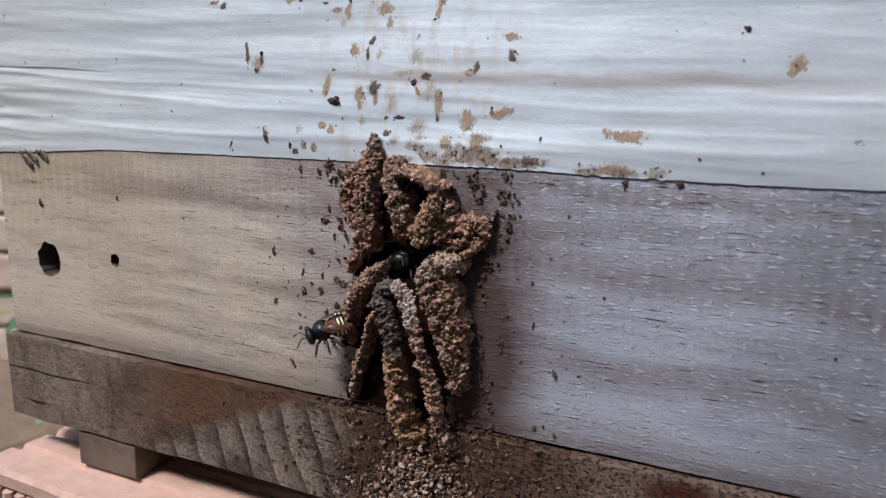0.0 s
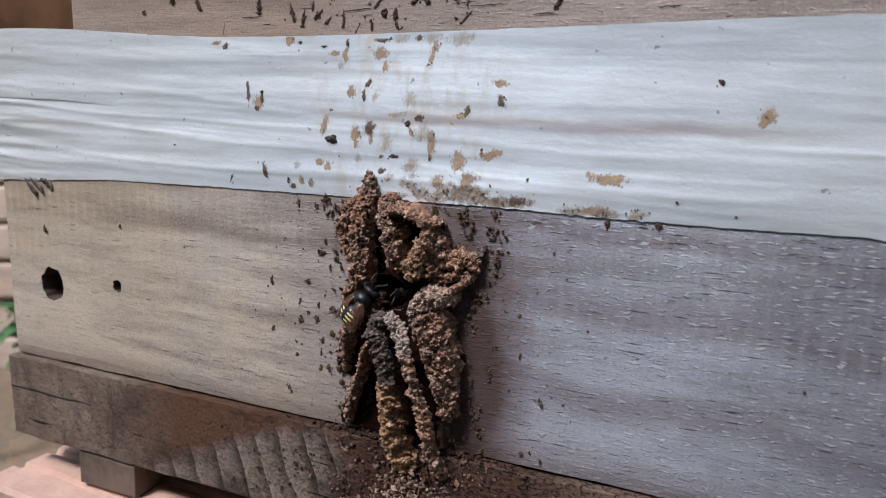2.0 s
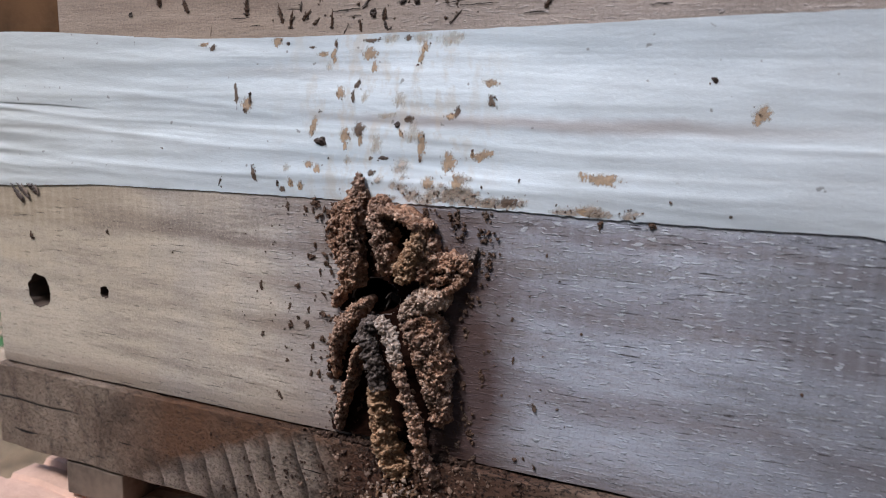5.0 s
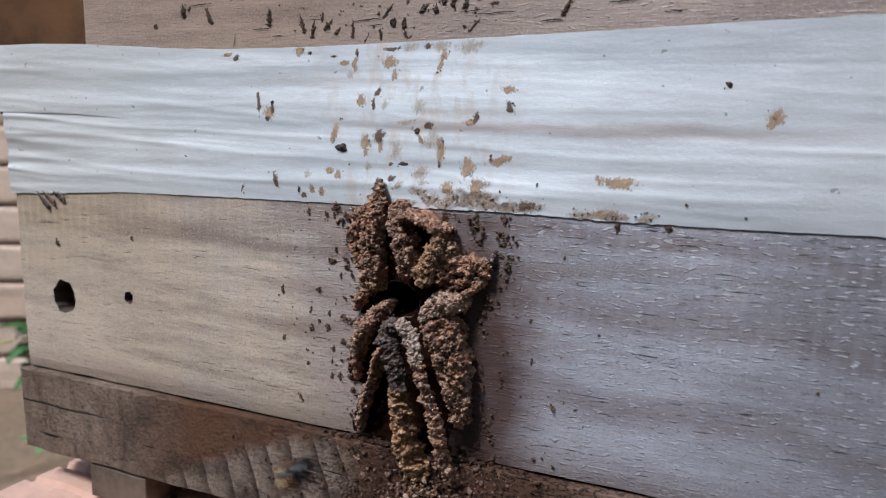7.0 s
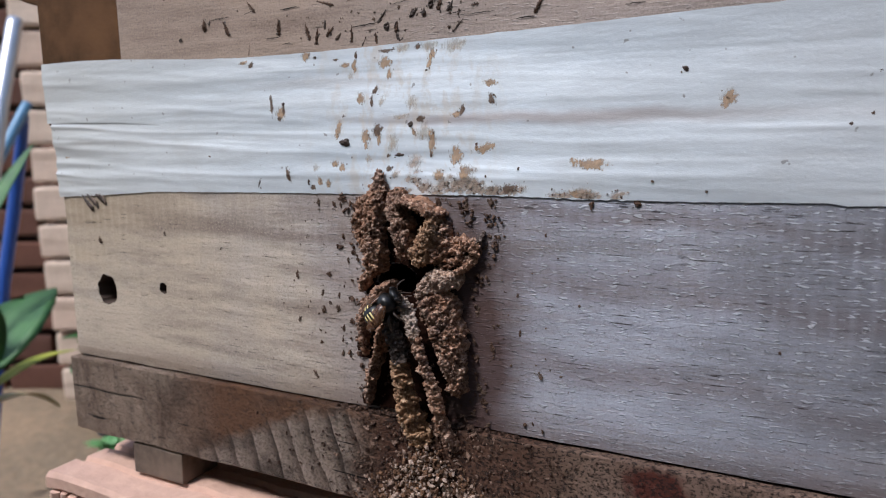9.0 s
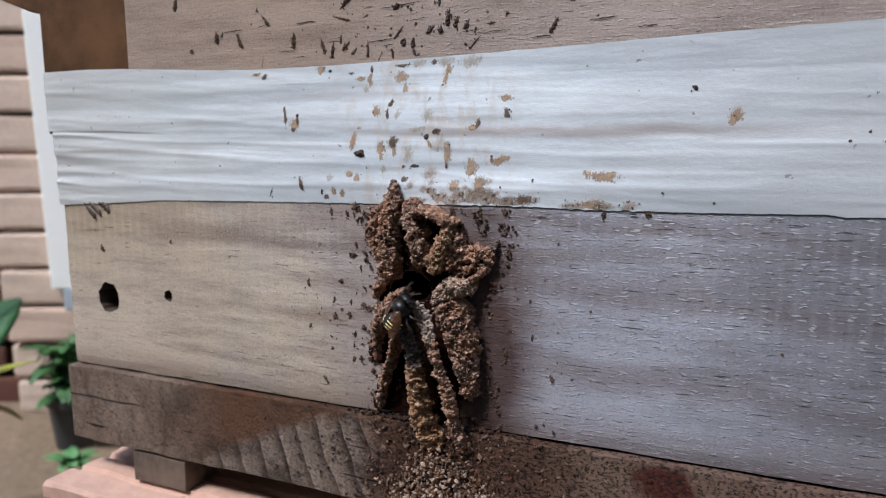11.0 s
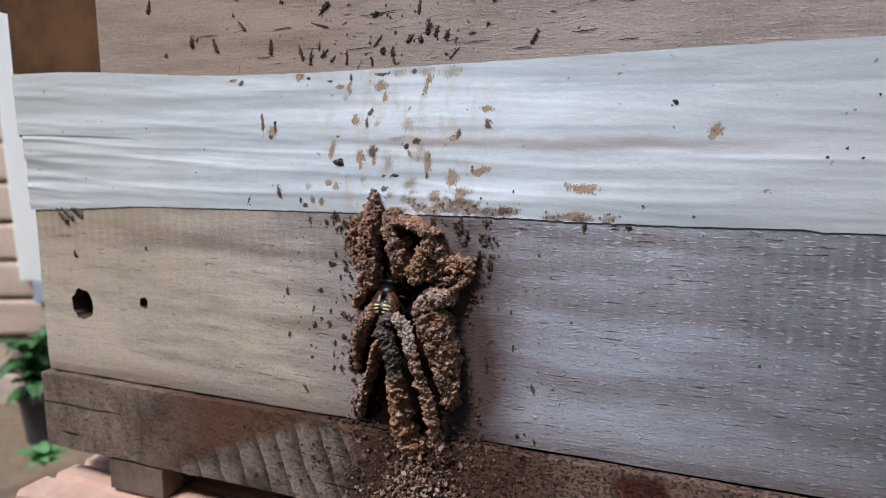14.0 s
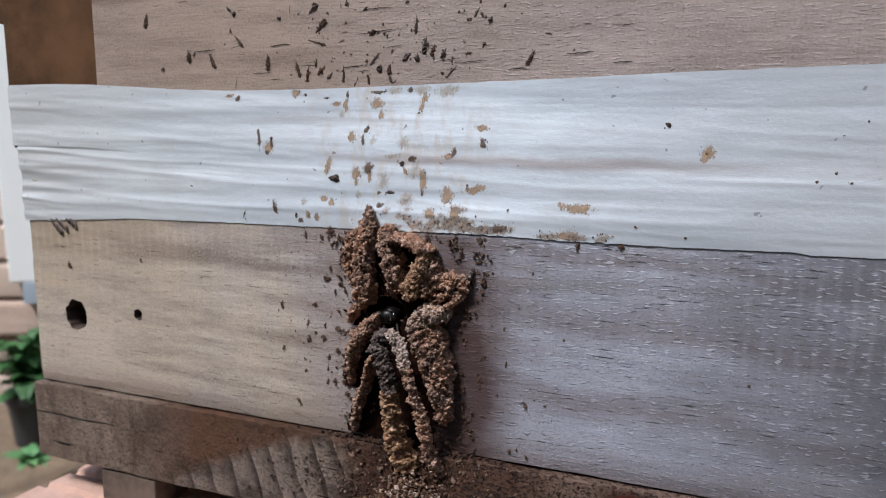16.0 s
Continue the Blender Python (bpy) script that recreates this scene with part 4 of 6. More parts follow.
def build_litter():
    """Grains that fell on, and stuck to, the board under the nest."""
    rng = random.Random(9)
    for count, spread, lo, hi, material, name, label in (
            (1000, 10.0, -28, -6, M_SOIL_OCHRE, "mud_heap", "heap of loose ochre mud grains under the entrance"),
            (700, 10.5, -28, -6, M_SOIL_PALE, "mud_heap", "heap of loose dusty brown mud grains under the entrance"),
            (480, 16.0, -27, -1, M_SOIL_PALE_BROWN, "pale_mud_litter", "scattered pale mud flakes on the dark board"),
            (800, 22.0, -27, -1, M_LITTER, "dark_mud_litter", "scattered dark mud grains on the dark board")):
        verts, faces, spots = [], [], []
        while len(spots) < count:
            x, z = rng.gauss(7, spread), rng.uniform(lo, hi)
            if not -75 < x < 90:
                continue
            if name == "mud_heap":
                if z > -5 - abs(x - 7) * 0.75 + rng.uniform(-4, 2):
                    continue
                out = 2.3 + max(0, 3.5 - abs(x - 7) * 0.25) * rng.random()
            else:
                out = 2.3 + rng.random() * 0.7
            s = rng.choice((0.2, 0.28, 0.4, 0.55, 0.8)) * {"mud_heap": 0.95, "pale_mud_litter": 0.85}.get(name, 0.7)
            spots.append((at(x, -out, z), s * MM))
        if name == "dark_mud_litter":
            # caught on the narrow ledge where the plank stands back from the board
            for _ in range(420):
                spots.append((at(rng.gauss(2, 11), -rng.uniform(0.1, 2.3), -0.5 + rng.uniform(0.0, 0.5)), rng.choice((0.25, 0.35, 0.5, 0.7)) * MM))
        grains(spots, verts, faces, rng)
        solo(name, from_arrays(verts, faces), material, at(7, -2.3, -27), label, "mud grains", kind="stuff")


build_litter()

# dabs on the upper plank: head and tail (x, z), width, tone (0 black, 1 brown, 2 faint)
DABS_WEST = ((-83.7, 123.4, -84.4, 119.0, 1.6, 1), (-68.6, 112.0, -68.3, 108.5, 1.8, 1), (-79.2, 106.5, -77.8, 106.5, 1.4, 0), (-66.0, 111.7, -66.5, 110.2, 0.7, 0), (-60.9, 110.7, -58.9, 106.7, 1.4, 1), (-53.0, 117.8, -52.9, 116.6, 0.7, 0), (-51.5, 115.5, -48.7, 112.4, 0.9, 1), (-54.0, 123.9, -52.6, 122.3, 0.6, 0), (-52.2, 122.1, -51.1, 121.5, 1.5, 0), (-40.4, 109.8, -40.2, 105.6, 1.6, 1), (-36.9, 119.7, -35.9, 119.6, 0.9, 0), (-51.1, 104.2, -51.9, 100.7, 0.4, 2))
DABS_TOP = ((-26.3, 120.5, -23.6, 123.1, 1.7, 0), (-32.5, 123.3, -32.6, 120.8, 0.5, 2), (-36.9, 119.7, -35.7, 119.7, 1.2, 0), (-24.1, 115.4, -21.1, 118.6, 1.8, 1), (-26.8, 113.5, -21.4, 112.0, 0.8, 1), (-16.3, 123.2, -16.2, 121.3, 0.5, 2), (-14.4, 123.6, -14.4, 122.1, 1.0, 0), (-9.6, 120.2, -8.2, 121.5, 0.8, 0), (-14.7, 118.2, -14.7, 117.5, 0.7, 0), (-16.6, 114.9, -14.3, 115.3, 0.7, 2), (-17.0, 112.6, -15.5, 113.3, 0.9, 2), (-7.7, 114.0, -6.0, 115.2, 1.7, 1), (-4.0, 116.8, -3.3, 116.7, 0.8, 0), (-3.2, 114.7, -3.1, 113.9, 0.7, 0), (6.4, 118.7, 6.0, 114.0, 0.9, 0), (3.4, 122.4, 4.0, 121.9, 0.8, 1))
DABS_TOP_EAST = ((19.5, 119.5, 19.5, 118.8, 0.4, 0), (20.5, 117.2, 20.6, 116.7, 0.5, 0), (19.4, 111.9, 19.9, 111.2, 0.7, 2), (38.2, 108.8, 36.2, 105.4, 1.2, 1), (26.1, 116.9, 26.9, 116.5, 1.6, 0), (23.7, 119.8, 22.3, 117.5, 0.6, 0), (20.5, 116.8, 21.5, 117.0, 0.8, 0), (23.8, 121.6, 23.8, 120.7, 0.7, 0), (24.8, 111.1, 25.0, 110.4, 1.0, 0), (19.8, 112.0, 19.4, 111.2, 0.7, 2), (19.4, 108.5, 21.7, 108.7, 0.6, 1), (47.9, 109.0, 48.1, 108.5, 0.6, 0), (40.7, 112.8, 42.4, 112.6, 0.5, 1))
DABS_LOW_WEST = ((-31.0, 108.2, -29.6, 103.5, 1.3, 1), (-26.7, 106.6, -27.4, 102.2, 1.3, 1), (-24.2, 108.6, -24.4, 106.0, 0.8, 0), (-21.6, 106.5, -23.7, 104.0, 1.2, 1), (-19.2, 104.6, -20.7, 103.1, 1.5, 2), (-15.6, 106.3, -15.7, 102.0, 0.9, 1), (-4.8, 109.4, -7.3, 106.4, 0.9, 0), (-5.5, 105.4, -4.1, 105.3, 2.2, 0), (-1.3, 106.3, -1.9, 103.6, 1.3, 1), (-1.7, 103.8, -1.0, 101.6, 0.7, 0))
DABS_LOW = ((9.1, 112.9, 8.2, 108.9, 1.7, 0), (11.5, 111.0, 10.5, 108.1, 1.4, 1), (4.6, 109.0, 2.3, 107.1, 1.3, 0), (6.4, 109.1, 6.4, 107.0, 1.4, 0), (14.6, 110.0, 13.3, 107.7, 1.3, 0), (-1.0, 101.3, 0.2, 102.0, 0.5, 0), (-8.1, 103.9, -7.8, 101.2, 0.9, 1), (17.6, 105.6, 14.7, 102.6, 0.6, 0), (13.1, 104.0, 13.8, 103.5, 0.9, 1), (-11.0, 103.2, -12.5, 100.7, 0.3, 0), (-9.2, 107.4, -8.2, 107.7, 1.2, 2))
# drying checks in the upper plank: both ends (x, z), width
CHECKS_WEST = ((-71.5, 125.9, -68.0, 126.1, 0.4), (-80.5, 125.1, -78.9, 125.3, 0.3), (-65.4, 111.4, -58.4, 111.9, 0.4), (-52.7, 112.2, -49.4, 112.7, 0.3), (-45.4, 104.8, -39.3, 104.9, 0.4), (-39.3, 112.2, -34.9, 112.5, 0.4), (-39.0, 112.3, -32.4, 112.5, 0.4), (-11.7, 114.4, 1.2, 115.5, 0.3), (-15.3, 105.8, -7.5, 106.4, 0.4), (-10.7, 104.7, -7.5, 104.9, 0.3), (-8.8, 120.9, -0.4, 121.1, 0.3), (-39.4, 102.9, -36.2, 103.1, 0.3), (12.6, 106.9, 18.3, 107.4, 0.3))
CHECKS_EAST = ((-2.7, 110.7, 2.3, 111.3, 0.3), (16.8, 106.3, 26.0, 106.7, 0.3), (31.5, 104.3, 36.4, 104.7, 0.4), (46.1, 107.7, 52.9, 108.1, 0.4), (57.5, 105.4, 62.1, 105.7, 0.4), (37.2, 119.0, 40.3, 119.7, 0.2), (46.5, 114.0, 48.1, 114.1, 0.2), (50.2, 114.3, 52.2, 114.5, 0.2), (58.4, 114.0, 62.1, 114.1, 0.3))
# marks on the tape: x, z, width, height, lean, look (0 tan film, 1 faded film, 2 dark film, 3 dark lump)
MARKS_TOP = ((-30.7, 99.4, 2.7, 2.8, 0, 0), (-27.8, 98.6, 1.4, 1.0, 0, 3), (-20.7, 97.7, 2.1, 0.5, 0, 2), (-17.7, 96.1, 3.3, 1.4, 0, 0), (-14.7, 96.4, 1.6, 2.3, 0.4, 0), (-14.5, 94.9, 1.4, 1.5, 0, 0), (-4.9, 99.1, 4.6, 0.9, 0, 2), (-14.1, 98.7, 0.9, 2.1, 0, 2), (-5.2, 96.1, 4.2, 3.1, 0, 0), (-3.9, 93.2, 1.6, 2.8, 0, 0), (4.9, 99.6, 1.9, 1.3, 0, 2), (8.1, 99.6, 3.9, 2.8, 0, 1), (9.0, 97.6, 2.0, 2.7, 0, 0), (8.2, 95.3, 1.4, 2.5, 0.4, 0), (7.3, 93.6, 0.8, 0.6, 0, 3), (15.6, 99.3, 6.3, 3.1, 0, 1), (-0.1, 99.6, 4.2, 2.0, 0, 1))
MARKS_MIDDLE = ((-16.0, 93.3, 2.4, 2.1, 0, 1), (-13.1, 87.2, 2.7, 3.3, 0, 0), (-8.1, 89.3, 1.7, 2.0, 0.5, 2), (-9.5, 86.4, 1.0, 2.7, 0, 2), (-6.4, 86.3, 2.1, 2.4, 0, 1), (2.7, 85.9, 3.5, 3.6, 0, 1), (-0.7, 82.1, 5.5, 1.5, 0, 1), (5.2, 81.6, 2.9, 1.5, 0, 2), (2.1, 80.1, 2.0, 1.6, 0, 3), (3.3, 78.2, 1.1, 2.2, -0.4, 0), (6.3, 78.0, 5.0, 4.6, 0, 1), (8.5, 76.0, 2.1, 5.9, 0, 0), (8.1, 72.5, 0.7, 1.4, 0, 2), (15.8, 82.5, 2.7, 1.4, 0, 0), (17.4, 83.5, 1.6, 2.4, 0, 2), (-18.7, 82.6, 1.4, 0.6, 0, 3))
MARKS_LOW = ((-20.6, 79.1, 2.2, 4.9, 0.2, 0), (-18.9, 75.5, 4.1, 2.4, 0, 3), (-11.8, 77.3, 3.0, 3.4, 0, 0), (-11.8, 74.8, 1.2, 2.2, 0, 0), (-7.9, 78.8, 3.1, 3.1, 0, 2), (-7.6, 76.5, 1.4, 3.5, 0, 0), (-1.6, 72.2, 3.5, 1.1, 0.0, 3), (-4.8, 72.0, 1.2, 0.8, 0, 2), (-4.7, 68.7, 2.1, 1.5, 0, 2), (-16.6, 71.4, 0.8, 0.5, 0, 3), (-22.2, 69.8, 2.6, 1.9, 0, 0), (-19.7, 68.9, 2.2, 2.3, 0, 0), (-28.8, 68.6, 2.3, 2.4, 0, 1), (-27.6, 64.9, 1.8, 2.4, -0.3, 0), (-31.7, 64.6, 0.9, 1.9, 0.3, 3), (-30.2, 63.1, 2.0, 1.4, 0, 2))
MARKS_WEST = ((-38.9, 66.3, 1.4, 3.3, -0.3, 2), (-3.3, 75.4, 3.0, 5.2, 0, 1), (-11.1, 71.4, 1.9, 2.1, 0, 1), (15.3, 72.0, 3.5, 4.6, 0, 0), (17.4, 67.5, 2.9, 4.4, 0, 0), (10.3, 67.2, 2.9, 3.3, 0, 0), (-24.8, 64.3, 1.9, 2.4, 0, 0), (21.1, 74.2, 1.1, 1.5, 0, 0), (-39.4, 85.0, 1.0, 3.4, 0, 2), (-43.6, 86.3, 1.2, 6.4, -0.1, 2), (-39.3, 86.3, 1.2, 1.2, 0, 3), (-40.5, 83.7, 3.3, 3.3, 0.0, 0), (-40.8, 82.4, 1.6, 1.3, 0, 2), (-49.7, 64.1, 0.8, 3.5, 0.55, 3), (-38.7, 66.5, 1.3, 3.9, -0.35, 2), (-69.1, 71.4, 1.1, 0.5, 0, 3))
MARKS_EAST = ((50.0, 70.2, 7.8, 2.7, -0.6, 0), (23.3, 74.0, 4.9, 2.2, 0.6, 0), (24.9, 89.9, 3.7, 1.9, -0.5, 0), (25.3, 86.0, 1.8, 2.9, -0.4, 2), (80.1, 84.4, 3.7, 3.1, 0, 0), (70.9, 90.9, 1.8, 1.4, 0.6, 3), (107.8, 88.7, 0.6, 0.5, 0, 3), (112.2, 91.8, 0.5, 0.7, 0, 3), (103.3, 78.5, 0.8, 0.9, 0, 3), (106.9, 80.5, 0.5, 0.4, 0, 3), (109.4, 78.6, 0.8, 0.4, 0, 3), (64.6, 66.5, 0.6, 0.7, 0, 3), (76.1, 64.5, 1.1, 0.7, 0.5, 3), (32.2, 68.9, 0.5, 0.6, 0, 3), (29.4, 64.0, 4.6, 2.2, 0, 2), (47.3, 63.3, 4.5, 2.5, 0, 0))
MARKS_EDGE = ((-53.4, 98.6, 3.1, 1.1, 0.6, 0), (-50.6, 97.8, 2.0, 1.9, 0.5, 2))
# crumbs on the lower plank: x, z, width, height
CRUMBS_WEST = ((-29.0, 58.9, 1.2, 3.3), (-23.7, 58.4, 1.7, 2.7), (-20.7, 59.9, 3.4, 3.6), (-20.9, 49.3, 1.4, 3.3), (-22.1, 46.3, 2.4, 2.0), (-17.5, 44.7, 1.7, 0.8), (-19.4, 42.6, 0.9, 2.2), (-26.1, 38.1, 2.6, 1.2), (-28.8, 32.4, 1.1, 2.8), (-18.4, 36.9, 1.5, 1.5), (-23.0, 32.0, 1.0, 1.9), (-18.8, 31.6, 2.8, 2.0), (-25.9, 29.6, 1.2, 1.2), (-18.9, 24.9, 2.7, 2.2), (-21.9, 22.3, 1.7, 2.0), (-23.5, 28.2, 1.1, 2.1), (-28.9, 27.2, 1.2, 1.9), (-29.9, 17.4, 1.4, 1.6), (-22.4, 15.1, 1.5, 1.9), (-22.3, 19.3, 0.6, 1.8), (-32.4, 7.6, 1.8, 2.0))
CRUMBS_EAST = ((9.7, 60.2, 2.4, 2.6), (17.8, 59.5, 1.4, 5.8), (24.8, 60.5, 2.0, 2.7), (13.2, 59.5, 0.6, 0.6), (19.4, 58.0, 1.0, 1.0), (24.3, 54.6, 2.5, 0.9), (24.3, 51.7, 1.1, 0.8), (23.1, 48.7, 1.8, 1.2), (24.1, 47.4, 1.3, 1.0), (26.9, 51.6, 0.7, 0.9), (20.6, 39.9, 1.2, 0.8), (20.9, 32.0, 2.0, 4.2), (25.3, 28.3, 0.8, 0.9), (24.8, 22.3, 1.9, 3.2), (21.0, 11.0, 2.7, 2.2), (22.3, 10.1, 2.0, 1.5), (22.4, 7.3, 2.3, 1.5), (19.0, 3.8, 1.5, 1.5), (23.4, 1.2, 1.8, 2.0))
CRUMBS_FAR = ((-123.3, 42.4, 1.9, 2.4), (-91.7, 46.5, 1.2, 1.2), (-37.7, 36.7, 1.6, 3.8), (-28.2, 27.8, 1.1, 2.1), (-23.5, 28.3, 1.6, 1.7), (-37.6, 23.7, 1.2, 1.4), (38.0, 16.6, 1.4, 2.1), (39.2, 52.8, 0.4, 0.6), (48.0, 35.9, 0.5, 0.6), (92.7, 29.9, 0.5, 0.6), (33.8, 3.1, 1.3, 0.8), (38.7, 2.2, 0.6, 0.8), (36.0, 3.8, 0.6, 0.6), (32.5, 27.4, 0.8, 1.5), (32.0, 37.3, 1.0, 1.1), (26.6, 28.8, 1.4, 1.0), (50.6, 60.6, 1.5, 1.2), (61.3, 61.2, 2.0, 1.4), (29.4, 31.8, 0.4, 0.8))


def blob(x, z, w, h, out, lean, rng, y=0.0):
    """One lump of mud pressed on the surface: knobbly, flattened, uneven in outline."""
    bm = bmesh.new()
    bmesh.ops.create_icosphere(bm, subdivisions=3, radius=1.0)
    seed = Vector((rng.random() * 40, rng.random() * 40, rng.random() * 40))
    for v in bm.verts:
        n = v.co.normalized()
        r = 1 + 0.9 * noise.noise(n * 1.2 + seed) + 0.7 * noise.noise(n * 2.6 + seed) + 0.3 * noise.noise(n * 6.0 + seed)
        dz = n.z * h * r
        v.co = at(x + n.x * w * r + lean * dz, y - n.y * out * r, z + dz)
    return bm


def cluster(x, z, w, h, lean, rng, y=0.0, core=False):
    """A crumb: a knot of fine jagged grains, longer than wide, clinging to the surface."""
    verts, faces = [], []
    for _ in range(rng.randint(9, 20)):
        dz = rng.gauss(0, h * 0.55)
        dx = rng.gauss(0, w * 0.45) + lean * dz
        s = rng.uniform(0.16, 0.42) * (0.6 + 0.5 * w)
        grains([(at(x + dx, y - rng.uniform(0.0, 0.5) * s, z + dz), s * MM)], verts, faces, rng)
    bm = from_arrays(verts, faces)
    if core:
        lump = blob(x, z, w * 0.62, h * 0.62, w * 0.45, lean, rng, y)
        data = bpy.data.meshes.new("lump")
        lump.to_mesh(data)
        lump.free()
        bm.from_mesh(data)
        bpy.data.meshes.remove(data)
    return bm


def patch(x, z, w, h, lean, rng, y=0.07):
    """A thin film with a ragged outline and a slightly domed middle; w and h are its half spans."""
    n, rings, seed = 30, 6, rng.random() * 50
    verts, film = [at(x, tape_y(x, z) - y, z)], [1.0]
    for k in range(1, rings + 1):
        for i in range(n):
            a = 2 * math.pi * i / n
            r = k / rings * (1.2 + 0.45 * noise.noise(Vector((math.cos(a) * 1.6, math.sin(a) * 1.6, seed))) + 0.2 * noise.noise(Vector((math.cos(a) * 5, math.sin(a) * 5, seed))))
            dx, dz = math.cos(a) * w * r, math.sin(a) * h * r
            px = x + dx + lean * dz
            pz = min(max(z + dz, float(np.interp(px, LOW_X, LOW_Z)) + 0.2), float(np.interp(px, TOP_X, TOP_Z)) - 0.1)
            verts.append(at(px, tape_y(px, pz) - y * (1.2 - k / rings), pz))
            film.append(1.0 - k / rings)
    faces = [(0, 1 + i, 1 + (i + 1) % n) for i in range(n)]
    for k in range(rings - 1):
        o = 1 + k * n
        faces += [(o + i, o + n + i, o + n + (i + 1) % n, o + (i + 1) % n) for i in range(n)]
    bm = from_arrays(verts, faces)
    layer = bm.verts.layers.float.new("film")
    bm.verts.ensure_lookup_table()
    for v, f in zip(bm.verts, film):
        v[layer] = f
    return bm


def drop(x1, z1, x2, z2, w, rng, y=0.0, bite=0.5):
    """A flattened drop of mud, thick at its second end and drawn out to the first, with a ragged rim and a knobbly back."""
    a, b = Vector((x1, 0, z1)), Vector((x2, 0, z2))
    d = b - a
    long = max(d.length, 0.05)
    d = d / long if d.length > 0.05 else Vector((0, 0, -1))
    side = Vector((d.z, 0, -d.x))
    seed = Vector((rng.random() * 60, rng.random() * 60, 0))
    verts, faces, n, m = [], [], 22, 12
    for i in range(n + 1):
        t = i / n
        half = 0.5 * w * (0.25 + 0.75 * min(1.0, t * 1.7)) * math.sqrt(max(0.0, 1 - (2 * t - 1) ** 4))
        for k in range(m + 1):
            q = 2 * k / m - 1
            c = a + d * (long * (t * 1.15 - 0.075)) + side * (half * q)
            c += side * 0.22 * w * noise.noise(c * 1.3 + seed) + d * 0.25 * w * noise.noise(c * 1.1 + seed * 2)
            rise = (1 - q * q) ** 0.6 * half * 0.9 * (0.7 + bite * noise.noise(c * 2.2 + seed) + bite * noise.noise(c * 4.5 + seed))
            verts.append(at(c.x, y - max(-0.05, rise), c.z))
    for i in range(n):
        for k in range(m):
            p = i * (m + 1) + k
            faces.append((p, p + 1, p + m + 2, p + m + 1))
    base = len(verts)
    for i in (0, n):
        for k in (0, m):
            verts.append(verts[i * (m + 1) + k] + Vector((0, 0.0002, 0)))
    faces.append((base, base + 1, base + 3, base + 2))
    return from_arrays(verts, faces)


